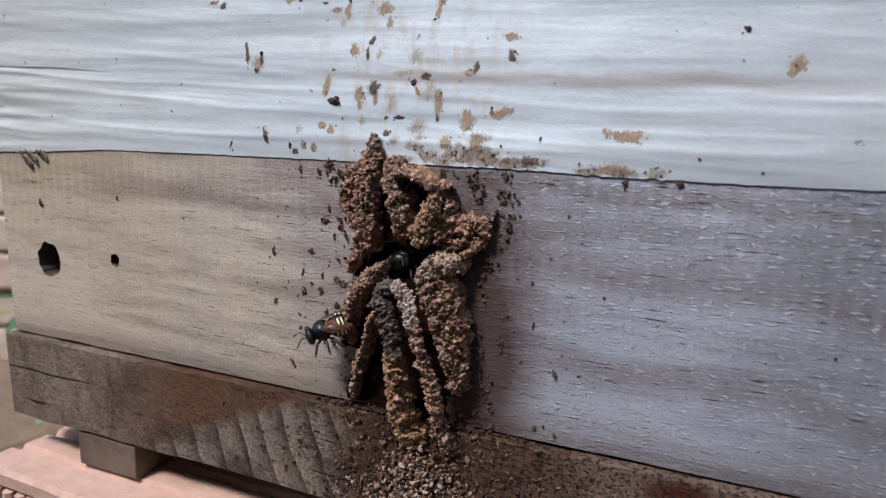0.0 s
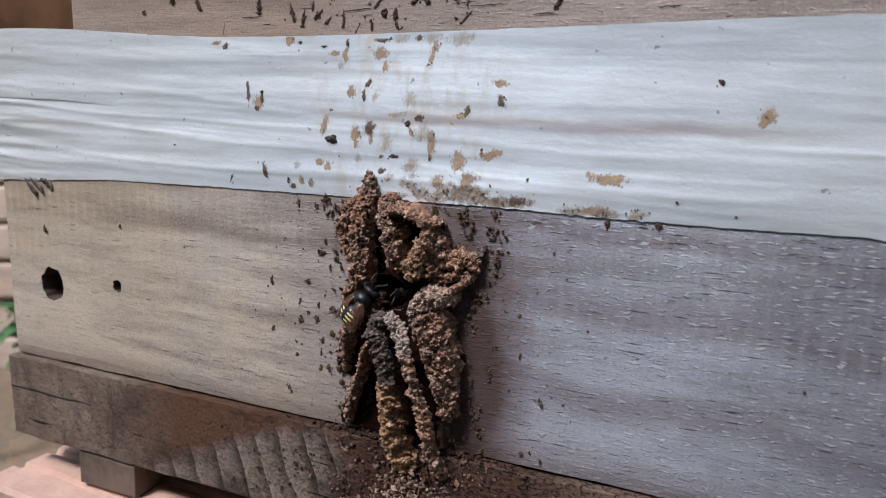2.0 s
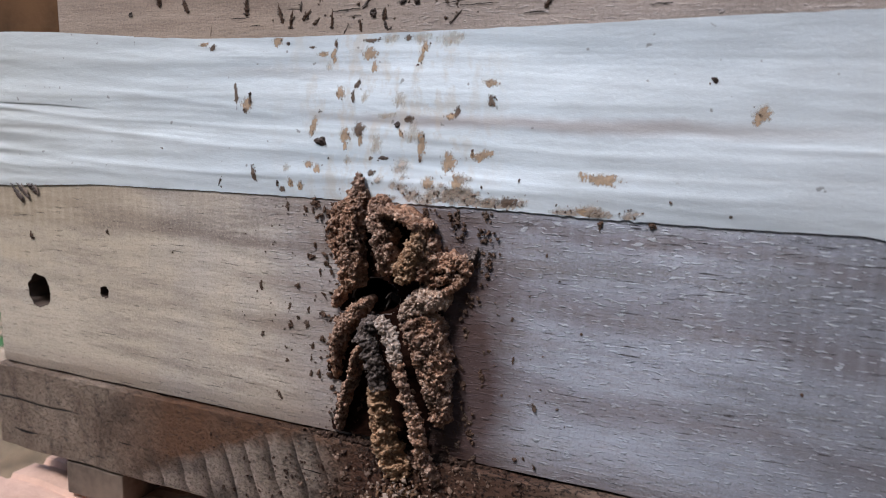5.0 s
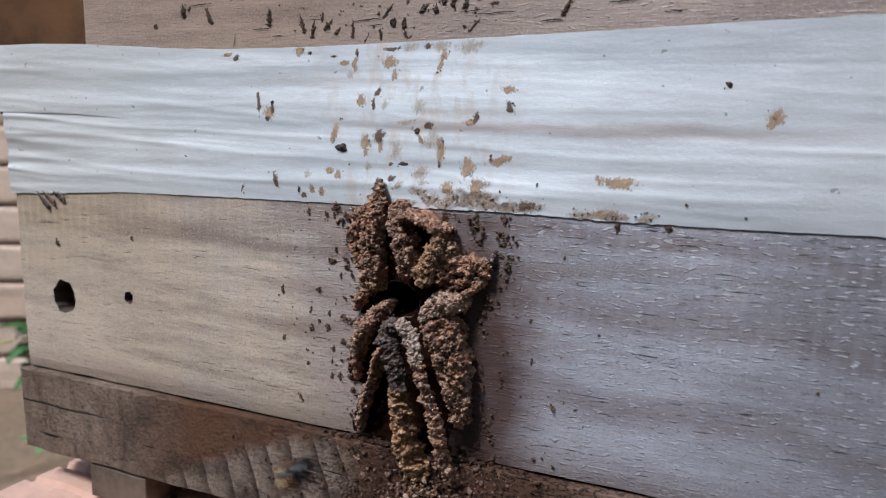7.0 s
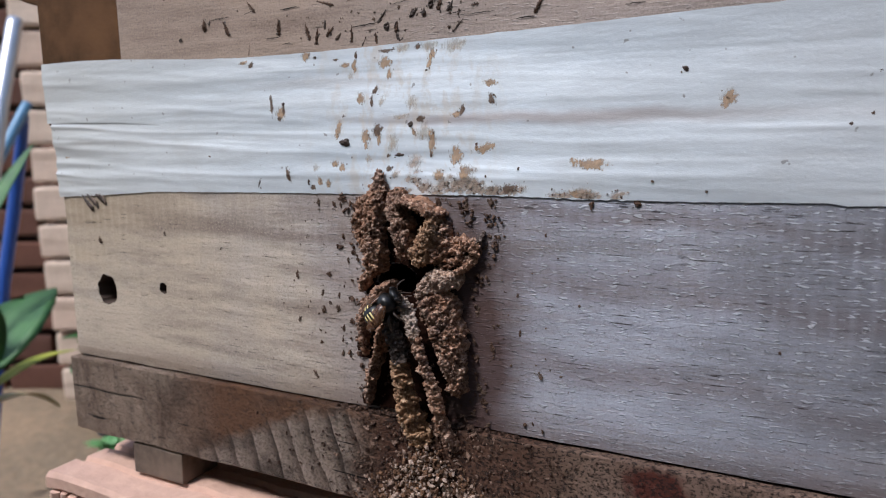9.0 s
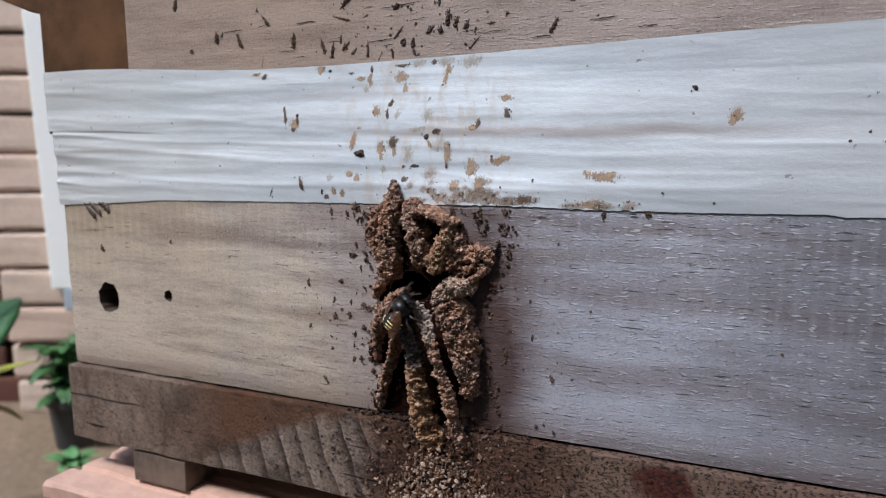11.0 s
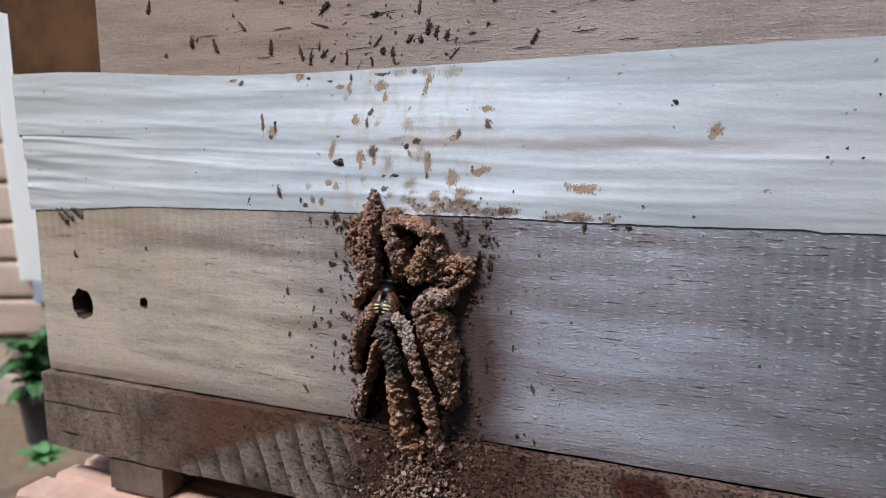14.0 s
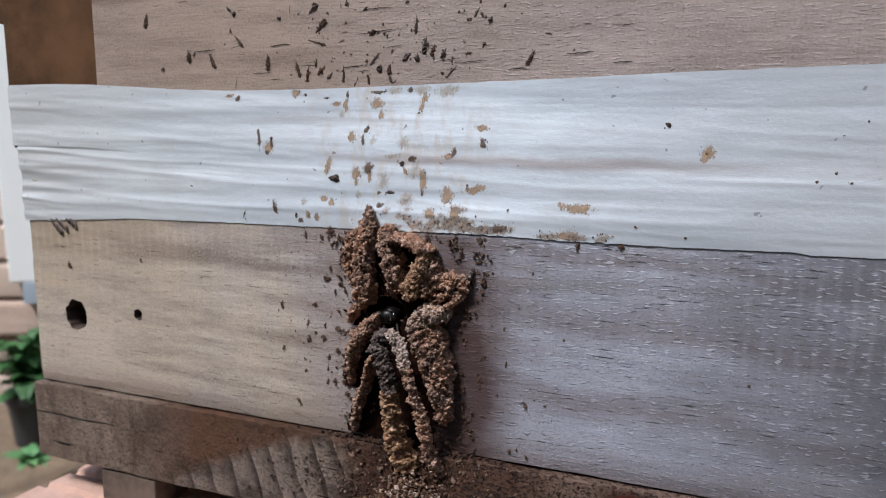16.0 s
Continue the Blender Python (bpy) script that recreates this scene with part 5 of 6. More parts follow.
def build_marks():
    rng = random.Random(21)
    for x, z, w, h in CRUMBS_WEST + CRUMBS_EAST + CRUMBS_FAR:
        core = w > 1.0
        solo("mud_crumb", cluster(x, z, w * 0.4, h * 0.42, rng.uniform(-0.3, 0.3), rng, 0.0, core), M_CRUMB if rng.random() < 0.6 else M_SPECK, at(x, 0, z),
             "small dark mud crumb stuck to the plank", "mud crumb", "mud crumbs")
    for x1, z1, x2, z2, w, tone in DABS_WEST + DABS_TOP + DABS_TOP_EAST + DABS_LOW_WEST + DABS_LOW:
        label = ("blackish mud dab on the brown upper plank", "brown drawn-out mud dab on the upper plank", "thin faded mud dab on the upper plank")[tone]
        dab = thing("mud_dab", at(x2, 0, z2), label, "mud dab", "mud dabs")
        body = drop(x1, z1, x2, z2, w * 0.8, rng, 0.0, 0.7)
        part("body", body, (M_DAB, M_CRUMB, M_STAIN)[tone], dab, smooth=True)
        if tone < 2:
            # black resin pellets along its rim, most at the thick end
            verts, faces = [], []
            d = Vector((x2 - x1, z2 - z1))
            for _ in range(3 + int(2.2 * d.length)):
                t = rng.random() ** 0.6
                off = rng.choice((-1, 1)) * w * rng.uniform(0.25, 0.55)
                n = Vector((d.y, -d.x)).normalized() * off if d.length > 0.05 else Vector((off, 0))
                grains([(at(x1 + d.x * t + n.x, -0.1, z1 + d.y * t + n.y), rng.uniform(0.12, 0.3) * min(1.3, 0.5 + 0.4 * w) * MM)], verts, faces, rng)
            part("rim", from_arrays(verts, faces), M_DAB, dab, "black resin rim")
    for x1, z1, x2, z2, w in CHECKS_WEST + CHECKS_EAST:
        verts, n, seed = [], 18, rng.random() * 50
        for i in range(n + 1):
            t = i / n
            half = 0.34 * w * math.sin(math.pi * min(1, 0.06 + 0.9 * t)) ** 0.5 * (0.7 + 0.9 * abs(noise.noise(Vector((t * 9, seed, 0)))))
            x, z = x1 + (x2 - x1) * t, z1 + (z2 - z1) * t + 0.22 * noise.noise(Vector((t * 5, seed, 3)))
            verts += [at(x, -0.2, z - half), at(x, -0.215, z + half)]
        part("drying_check", from_arrays(verts, [(2 * i, 2 * i + 2, 2 * i + 3, 2 * i + 1) for i in range(n)]), M_CHECK, UPPER, "black drying check along the grain")
    bits_v, bits_f = [], []
    for x, z, w, h, lean, look_of in MARKS_TOP + MARKS_MIDDLE + MARKS_LOW + MARKS_WEST + MARKS_EAST + MARKS_EDGE:
        y = tape_y(x, z)
        if look_of == 3:
            along_x = w > h
            dx, dz = (w * 0.42, w * 0.42 * -lean) if along_x else (h * 0.42 * lean, h * 0.42)
            bm = drop(x - dx, z - dz, x + dx, z + dz, min(w, h), rng, y + 0.1, 0.6)
            solo("mud_dab", bm, M_DAB, at(x, y, z), "blackish mud dab on the tape", "mud dab", "mud dabs", smooth=True)
        else:
            m = (M_SMEAR, M_SMEAR_PALE, M_SMEAR_DARK)[look_of]
            label = ("tan smear of mud and resin on the tape", "faded ochre smear on the tape", "dark brown smear of mud on the tape")[look_of]
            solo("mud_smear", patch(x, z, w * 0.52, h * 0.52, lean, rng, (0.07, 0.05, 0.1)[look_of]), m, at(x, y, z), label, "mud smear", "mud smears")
        for _ in range((2, 0, 4, 2)[look_of] + int(w * h * (0.12 if look_of != 1 else 0.02))):
            cx, cz = x + rng.gauss(0, w * 0.3), z + rng.gauss(0, h * 0.3)
            if float(np.interp(cx, LOW_X, LOW_Z)) + 0.2 < cz < float(np.interp(cx, TOP_X, TOP_Z)):
                grains([(at(cx, tape_y(cx, cz) - 0.05, cz), rng.uniform(0.1, 0.3) * MM)], bits_v, bits_f, rng)
    # the dirt scale along the tape's lower edge, thickest above the nest
    for i in range(70):
        x = rng.uniform(12, 60) if i < 22 else rng.gauss(9, 11)
        z = float(np.interp(x, LOW_X, LOW_Z)) + 0.4 + abs(rng.gauss(0, 3.4 if abs(x - 8) < 15 else 0.7))
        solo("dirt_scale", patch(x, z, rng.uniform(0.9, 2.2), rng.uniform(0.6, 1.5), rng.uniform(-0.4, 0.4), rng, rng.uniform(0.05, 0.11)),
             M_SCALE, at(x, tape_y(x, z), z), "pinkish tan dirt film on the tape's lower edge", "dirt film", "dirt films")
        for _ in range(rng.randint(0, 4)):
            cx, cz = x + rng.gauss(0, 1.5), z + rng.gauss(0, 0.8)
            cz = max(cz, float(np.interp(cx, LOW_X, LOW_Z)) + 0.1)
            grains([(at(cx, tape_y(cx, cz) - 0.05, cz), rng.uniform(0.1, 0.3) * MM)], bits_v, bits_f, rng)
    solo("tape_specks", from_arrays(bits_v, bits_f), M_CRUMB, at(0, -0.6, 62), "fine dark specks of mud on the tape", "mud specks", kind="stuff")
    # countless faint specks
    bm_verts, bm_faces = [], []
    for _ in range(90):
        x, z = rng.gauss(-2, 22), rng.uniform(103.5, 128)
        grains([(at(x, -0.05, z), rng.uniform(0.15, 0.4) * MM)], bm_verts, bm_faces, rng)
    for _ in range(300):
        x, z = rng.gauss(0, 24), rng.uniform(2, 60)
        grains([(at(x, -0.05, z), rng.uniform(0.12, 0.35) * MM)], bm_verts, bm_faces, rng)
    solo("fine_specks", from_arrays(bm_verts, bm_faces), M_SPECK, at(0, 0, 0), "fine dark specks of mud on the planks", "mud specks", kind="stuff")
    # dry scraps of wing and leaf tucked under the tape
    scraps = thing("dried_debris", at(-124.5, 0, 56), "dark dried scraps of wing and leaf tucked under the tape edge", "debris")
    for x1, z1, x2, z2, w, m in ((-130.2, 58.2, -125.2, 53.2, 1.7, M_DAB), (-127.6, 58.4, -122.6, 54.2, 1.5, M_DAB), (-125.4, 58.2, -123.0, 55.4, 1.2, M_STAIN),
                                 (-123.2, 58.6, -120.6, 57.2, 1.6, M_DAB), (-121.0, 58.6, -119.0, 55.6, 1.6, M_DAB), (-119.4, 58.4, -118.6, 55.4, 0.9, M_STAIN)):
        part("scrap", drop(x1, z1, x2, z2, w, rng, -0.35, 0.5), m, scraps, smooth=True)


build_marks()


# ---- clay blocks under the hive ----
def clay_block(lo, hi):
    """A hollow fired-clay block: grooved along its length, combed along the upper rim of its front."""
    x0, y0, z0 = lo
    x1, y1, z1 = hi
    block = thing("clay_block", ((x0 + x1) / 2, (y0 + y1) / 2, z0), "salmon hollow clay block with grooved faces", "brick", "clay blocks under the hive")
    outline, y, k = [], y0, 0
    outline += [(y0, z0), (y0, z1 - 0.018), (y0 + 0.0028, z1 - 0.017), (y0 + 0.0028, z1 - 0.0065), (y0, z1 - 0.0055), (y0, z1 - 0.0015), (y0 + 0.0015, z1)]
    y = y0 + 0.012
    while y < y1 - 0.012:
        outline += [(y, z1), (y + 0.001, z1 - 0.0016), (y + 0.0035, z1 - 0.0018), (y + 0.0045, z1 - 0.0002)]
        y += 0.0125
    outline += [(y1, z1), (y1, z0)]
    n = len(outline)
    cols = 26
    verts, faces = [], []
    for i in range(cols + 1):
        x = x0 + (x1 - x0) * i / cols
        for (a, b) in outline:
            p = Vector((x, a, b))
            p += Vector((0, 1, 1)) * 0.0007 * noise.noise(p * 90) + Vector((0, 0.4, 1)) * 0.0012 * noise.noise(p * 24)
            if i == 0:
                p.x += 0.0016 * noise.noise(p * 60)
            verts.append(p)
    for i in range(cols):
        for k in range(n):
            faces.append((i * n + k, i * n + (k + 1) % n, (i + 1) * n + (k + 1) % n, (i + 1) * n + k))
    faces += [tuple(range(n))[::-1], tuple(cols * n + k for k in range(n))]
    bm = from_arrays(verts, faces)
    bmesh.ops.recalc_face_normals(bm, faces=bm.faces)
    part("body", bm, M_CLAY, block)
    rng = random.Random(2)
    bm, x = bmesh.new(), x0 + 0.002
    while x < x1 - 0.004:
        w = rng.uniform(0.0012, 0.0022)
        tube([(x, y0 + 0.0012, z1 - 0.0172), (x + rng.uniform(0, 0.001), y0 + 0.0008, z1 - 0.0062)], w, 6, bm)
        x += rng.uniform(0.0042, 0.0058)
    tagged(part("comb_ribs", bm, M_CLAY, block, "combed clay ribs"), kind="stuff")
    return block


clay_block((-0.141, -0.0165, 0.2055), (0.052, 0.120, 0.4100))
clay_block((0.056, -0.0150, 0.2055), (0.249, 0.121, 0.4100))
clay_block((-0.143, 0.150, 0.2055), (0.050, 0.290, 0.4100))
clay_block((0.055, 0.150, 0.2055), (0.248, 0.290, 0.4100))
for bx, by in ((-0.141, -0.0165), (0.056, -0.015), (-0.143, 0.150), (0.055, 0.150)):
    clay_block((bx, by, 0.064), (bx + 0.193, by + 0.138, 0.2053))


# ---- bricks behind the hive ----
def brick_mesh(name, l, d, h, seed):
    bm = box((0, 0, 0), (l, d, h), 0.006)
    bmesh.ops.subdivide_edges(bm, edges=[e for e in bm.edges if e.calc_length() > 0.03], cuts=2, use_grid_fill=True)
    for v in bm.verts:
        v.co += Vector([0.0018 * noise.noise(v.co * 40 + Vector((seed * 3, i * 5, 0))) for i in range(3)])
    data = bpy.data.meshes.new(name)
    bm.to_mesh(data)
    bm.free()
    return data


def build_bricks():
    rng = random.Random(12)
    meshes = [brick_mesh("brick", 0.21, 0.10, 0.056, s) for s in range(4)]
    for m in meshes:
        m.materials.append(M_BRICK)
    turn = 28
    origin = Matrix.Translation((-1.074, 0.598, 0.077)) @ pose(0, 0, 0, 0, 0, turn)
    for c in range(16):
        for k in range(6):
            slip = rng.uniform(-0.003, 0.003)
            ob = new("stacked_brick", meshes[(c + k) % 4])
            ob.matrix_world = origin @ pose(k * 0.214 + slip + 0.0065 + (7 - c) * 0.0026, rng.uniform(-0.006, 0.006), c * 0.062, 0, 0, rng.uniform(-1.2, 1.2))
            tagged(ob, "pale pinkish clay brick in a dry stack", "brick", "stacked bricks")
    dark = [brick_mesh("brick", 0.21, 0.10, 0.053, s + 9) for s in range(3)]
    for m in dark:
        m.materials.append(M_BRICK_DARK)
    wall = tagged(new("wall_back"), "dark red brick wall in shade behind the yard", "wall", kind="structure")
    base = Matrix.Translation((-2.0, 0.42, 0.0)) @ pose(0, 0, 0, 0, 0, turn)
    wall.matrix_world = base
    for c in range(22):
        for k in range(7):
            ob = new("brick", dark[(c + k) % 3])
            ob.parent = wall
            ob.matrix_local = pose(k * 0.224 + (0.11 if c % 2 else 0), rng.uniform(-0.004, 0.004), c * 0.065)
    bm = box((0.0, 0.03, 0.0), (1.66, 0.09, 1.43))
    data = bpy.data.meshes.new("mortar")
    bm.to_mesh(data)
    bm.free()
    data.materials.append(plain("dark_mortar", (0.08, 0.06, 0.05), 0.95, 0, 0.4, 60, 0.5))
    mortar = new("mortar", data)
    mortar.parent = wall


build_bricks()


# ---- yard things beside the hive ----
def leaf(base, tip, width, droop, bm=None, fold=0.25, shape=1.0):
    """A long leaf from base to tip with a folded midrib, bent downward, closed below."""
    bm = bm or bmesh.new()
    base, tip = Vector(base), Vector(tip)
    d = tip - base
    side = d.cross(Vector((0, 0, 1)))
    side = side.normalized() if side.length > 1e-6 else Vector((1, 0, 0))
    up = side.cross(d).normalized()
    rows, n = [], 12
    for i in range(n + 1):
        t = i / n
        w = width * (math.sin(math.pi * min(1, t ** (0.75 * shape))) ** 0.8 + 0.03)
        c = base + d * t + up * droop * math.sin(math.pi * t) * d.length
        row = []
        for s in (-1, -0.5, 0, 0.5, 1):
            row.append(bm.verts.new(c + side * (w * s) + up * (abs(s) * w * fold + 0.04 * width * noise.noise(Vector((t * 9, s * 3, base.x * 30))))))
        for s in (0.6, -0.6):
            row.append(bm.verts.new(c + side * (w * s) + up * (abs(s) * w * fold - 0.0012)))
        rows.append(row)
    for a, b in zip(rows, rows[1:]):
        for k in range(7):
            bm.faces.new((a[k], a[(k + 1) % 7], b[(k + 1) % 7], b[k]))
    bmesh.ops.recalc_face_normals(bm, faces=bm.faces)
    return bm


def build_yard():
    place = Matrix.Translation((-0.952, 0.645, 0.292)) @ pose(0, 0, 0, 0, 0, 32)
    post = thing("white_board", (-0.959, 0.642, 0.257), "white painted board fixed upright to the brick stack", "board")
    bm = box((-0.027, -0.006, 0.0), (0.018, 0.010, 0.425), 0.003)
    for v in bm.verts:
        if v.co.z > 0.4:
            v.co.z -= 0.5 * v.co.x
        v.co.x -= 0.022 * v.co.z
    bm.transform(place)
    part("upright", bm, M_WHITE, post)
    bm = box((-0.009, -0.007, -0.035), (0.015, 0.009, 0.0), 0.003)
    bm.transform(place)
    part("foot", bm, M_GREYCAP, post, "grey-blue plastic foot")
    solo("leaning_pole", tube([(-0.811, 0.434, 0.668), (-0.809, 0.430, 0.661), (-0.786, 0.387, 0.561), (-0.70, 0.25, 0.22), (-0.665, 0.19, 0.07)], 0.0095, 14),
         M_STEEL, (-0.665, 0.19, 0.07), "bright steel pole leaning by the bricks", "pole", smooth=True)
    solo("blue_pipe", tube([(-0.897, 0.495, 0.570), (-0.896, 0.492, 0.566), (-0.875, 0.432, 0.495), (-0.80, 0.24, 0.27), (-0.74, 0.08, 0.07)], 0.007, 14),
         M_BLUE, (-0.74, 0.08, 0.07), "light blue plastic pipe leaning by the bricks", "pipe", smooth=True)
    solo("blue_hose", tube([(-0.893, 0.486, 0.556), (-0.925, 0.508, 0.553), (-0.948, 0.516, 0.521), (-0.952, 0.495, 0.421), (-0.956, 0.484, 0.368), (-0.955, 0.469, 0.312), (-0.955, 0.44, 0.16), (-0.95, 0.42, 0.07)], [0.005, 0.006, 0.008, 0.009, 0.009, 0.009, 0.009, 0.009], 12),
         M_NAVY, (-0.95, 0.42, 0.07), "deep blue hose hanging from the blue pipe", "hose", smooth=True)

    broad = thing("broad_leaf_plant", (-0.60, 0.18, 0.07), "plant with broad glossy green leaves in the yard", "plant")
    part("stem", tube([(-0.60, 0.18, 0.07), (-0.605, 0.205, 0.18), (-0.61, 0.235, 0.30)], [0.008, 0.006, 0.004], 8), M_LEAF, broad)
    for base, tip, w, droop, m in (
            ((-0.604, 0.225, 0.300), (-0.630, 0.328, 0.367), 0.040, 0.06, M_LEAF),
            ((-0.612, 0.235, 0.285), (-0.649, 0.357, 0.289), 0.0085, 0.06, M_LEAF_YELLOW),
            ((-0.633, 0.239, 0.407), (-0.658, 0.338, 0.519), 0.011, 0.02, M_LEAF),
            ((-0.612, 0.23, 0.30), (-0.60, 0.19, 0.43), 0.030, 0.10, M_LEAF),
            ((-0.614, 0.235, 0.28), (-0.70, 0.20, 0.33), 0.028, 0.14, M_LEAF),
            ((-0.615, 0.232, 0.27), (-0.66, 0.34, 0.225), 0.010, 0.10, M_LEAF_PALE),
            ((-0.612, 0.225, 0.31), (-0.55, 0.15, 0.34), 0.028, 0.14, M_LEAF)):
        part("leaf", leaf(base, tip, w, droop), m, broad, smooth=True)
    part("stem", tube([(-0.61, 0.235, 0.30), (-0.622, 0.234, 0.365), (-0.633, 0.240, 0.409)], [0.004, 0.0035, 0.003], 8), M_LEAF, broad)

    px, py = -0.874, 0.571
    pot = thing("potted_plant", (px, py, 0.07), "small leafy plant in a black plastic pot", "plant")
    bm = tube([(px, py, 0.07), (px, py, 0.136), (px, py, 0.138), (px, py, 0.150), (px, py, 0.144)], [0.026, 0.033, 0.037, 0.037, 0.026], 24)
    part("pot", bm, M_POT, pot, "black plastic pot")
    rng = random.Random(5)
    for i in range(90):
        a, r, h = rng.uniform(0, 6.3), rng.uniform(0.004, 0.022), rng.uniform(0.145, 0.225)
        b = Vector((px + math.cos(a) * r, py + math.sin(a) * r, h))
        l = rng.uniform(0.022, 0.046)
        t = b + Vector((math.cos(a) * l, math.sin(a) * l, rng.uniform(-0.02, 0.03)))
        part("leaf", leaf(b, t, rng.uniform(0.008, 0.015), 0.15), M_LEAF, pot, smooth=True)
    part("stem", tube([(px, py, 0.14), (px + 0.002, py + 0.002, 0.23)], [0.006, 0.003], 8), M_LEAF, pot)

    wx, wy = -0.80, 0.505
    weed = thing("weed", (wx, wy, 0.07), "low green weed on the soil", "plant")
    for i in range(14):
        a = i * 2.4
        part("leaf", leaf((wx, wy, 0.07), (wx + math.cos(a) * 0.036, wy + math.sin(a) * 0.036, rng.uniform(0.08, 0.105)), 0.010, 0.2), M_WEED, weed, smooth=True)


build_yard()


# ---- bees ----
def chitin(name, colour, rough):
    n = Nodes(name, rough)
    g = n.noise(n.scaled(1, 1, 1), 2500, 3, 0.6)
    return n.done(n.mix(n.ramp(g, 0.4, 0.7, 0.0, 0.5), colour, tuple(min(1, c * 2.0) for c in colour)), g, 0.3, 0.0001)


M_BLACK = chitin("black_chitin", (0.0035, 0.003, 0.003), 0.36)
M_GLOSS = chitin("glossy_black_eye", (0.012, 0.010, 0.010), 0.15)
M_YELLOW = chitin("yellow_band", (0.60, 0.49, 0.22), 0.5)
M_LEG = chitin("dark_brown_leg", (0.03, 0.018, 0.012), 0.5)


def wing_material():
    n = Nodes("amber_wing_membrane", 0.3)
    v = n.voronoi(n.scaled(1, 0.6, 1), 900)
    n.bsdf.inputs["Alpha"].default_value = 0.62
    return n.done(n.mix(n.ramp(v, 0.2, 0.6), (0.05, 0.022, 0.012), (0.13, 0.06, 0.03)))


M_WING = wing_material()
for m in (M_BLACK, M_GLOSS):
    m.node_tree.nodes["Principled BSDF"].inputs["Specular IOR Level"].default_value = 0.3


def lathe(y0, y1, radius, squash, arc=(0.0, 2 * math.pi), steps=8, around=20, swell=0.0):
    """A shell round the y axis between y0 and y1; radius(y) in millimetres."""
    verts, faces = [], []
    for i in range(steps + 1):
        y = y0 + (y1 - y0) * i / steps
        r = radius(y) + swell
        for k in range(around + 1):
            a = arc[0] + (arc[1] - arc[0]) * k / around
            verts.append(Vector((math.sin(a) * r, y, math.cos(a) * r * squash)) * MM)
    w = around + 1
    for i in range(steps):
        for k in range(around):
            faces.append((i * w + k, i * w + k + 1, (i + 1) * w + k + 1, (i + 1) * w + k))
    bm = from_arrays(verts, faces)
    bmesh.ops.remove_doubles(bm, verts=bm.verts, dist=1e-6)
    bmesh.ops.recalc_face_normals(bm, faces=bm.faces)
    return bm


def belly(y):
    t = (y + 2.5) / 2.9
    return 2.6 * math.sqrt(max(0.0, 1 - abs(t) ** 2.3))


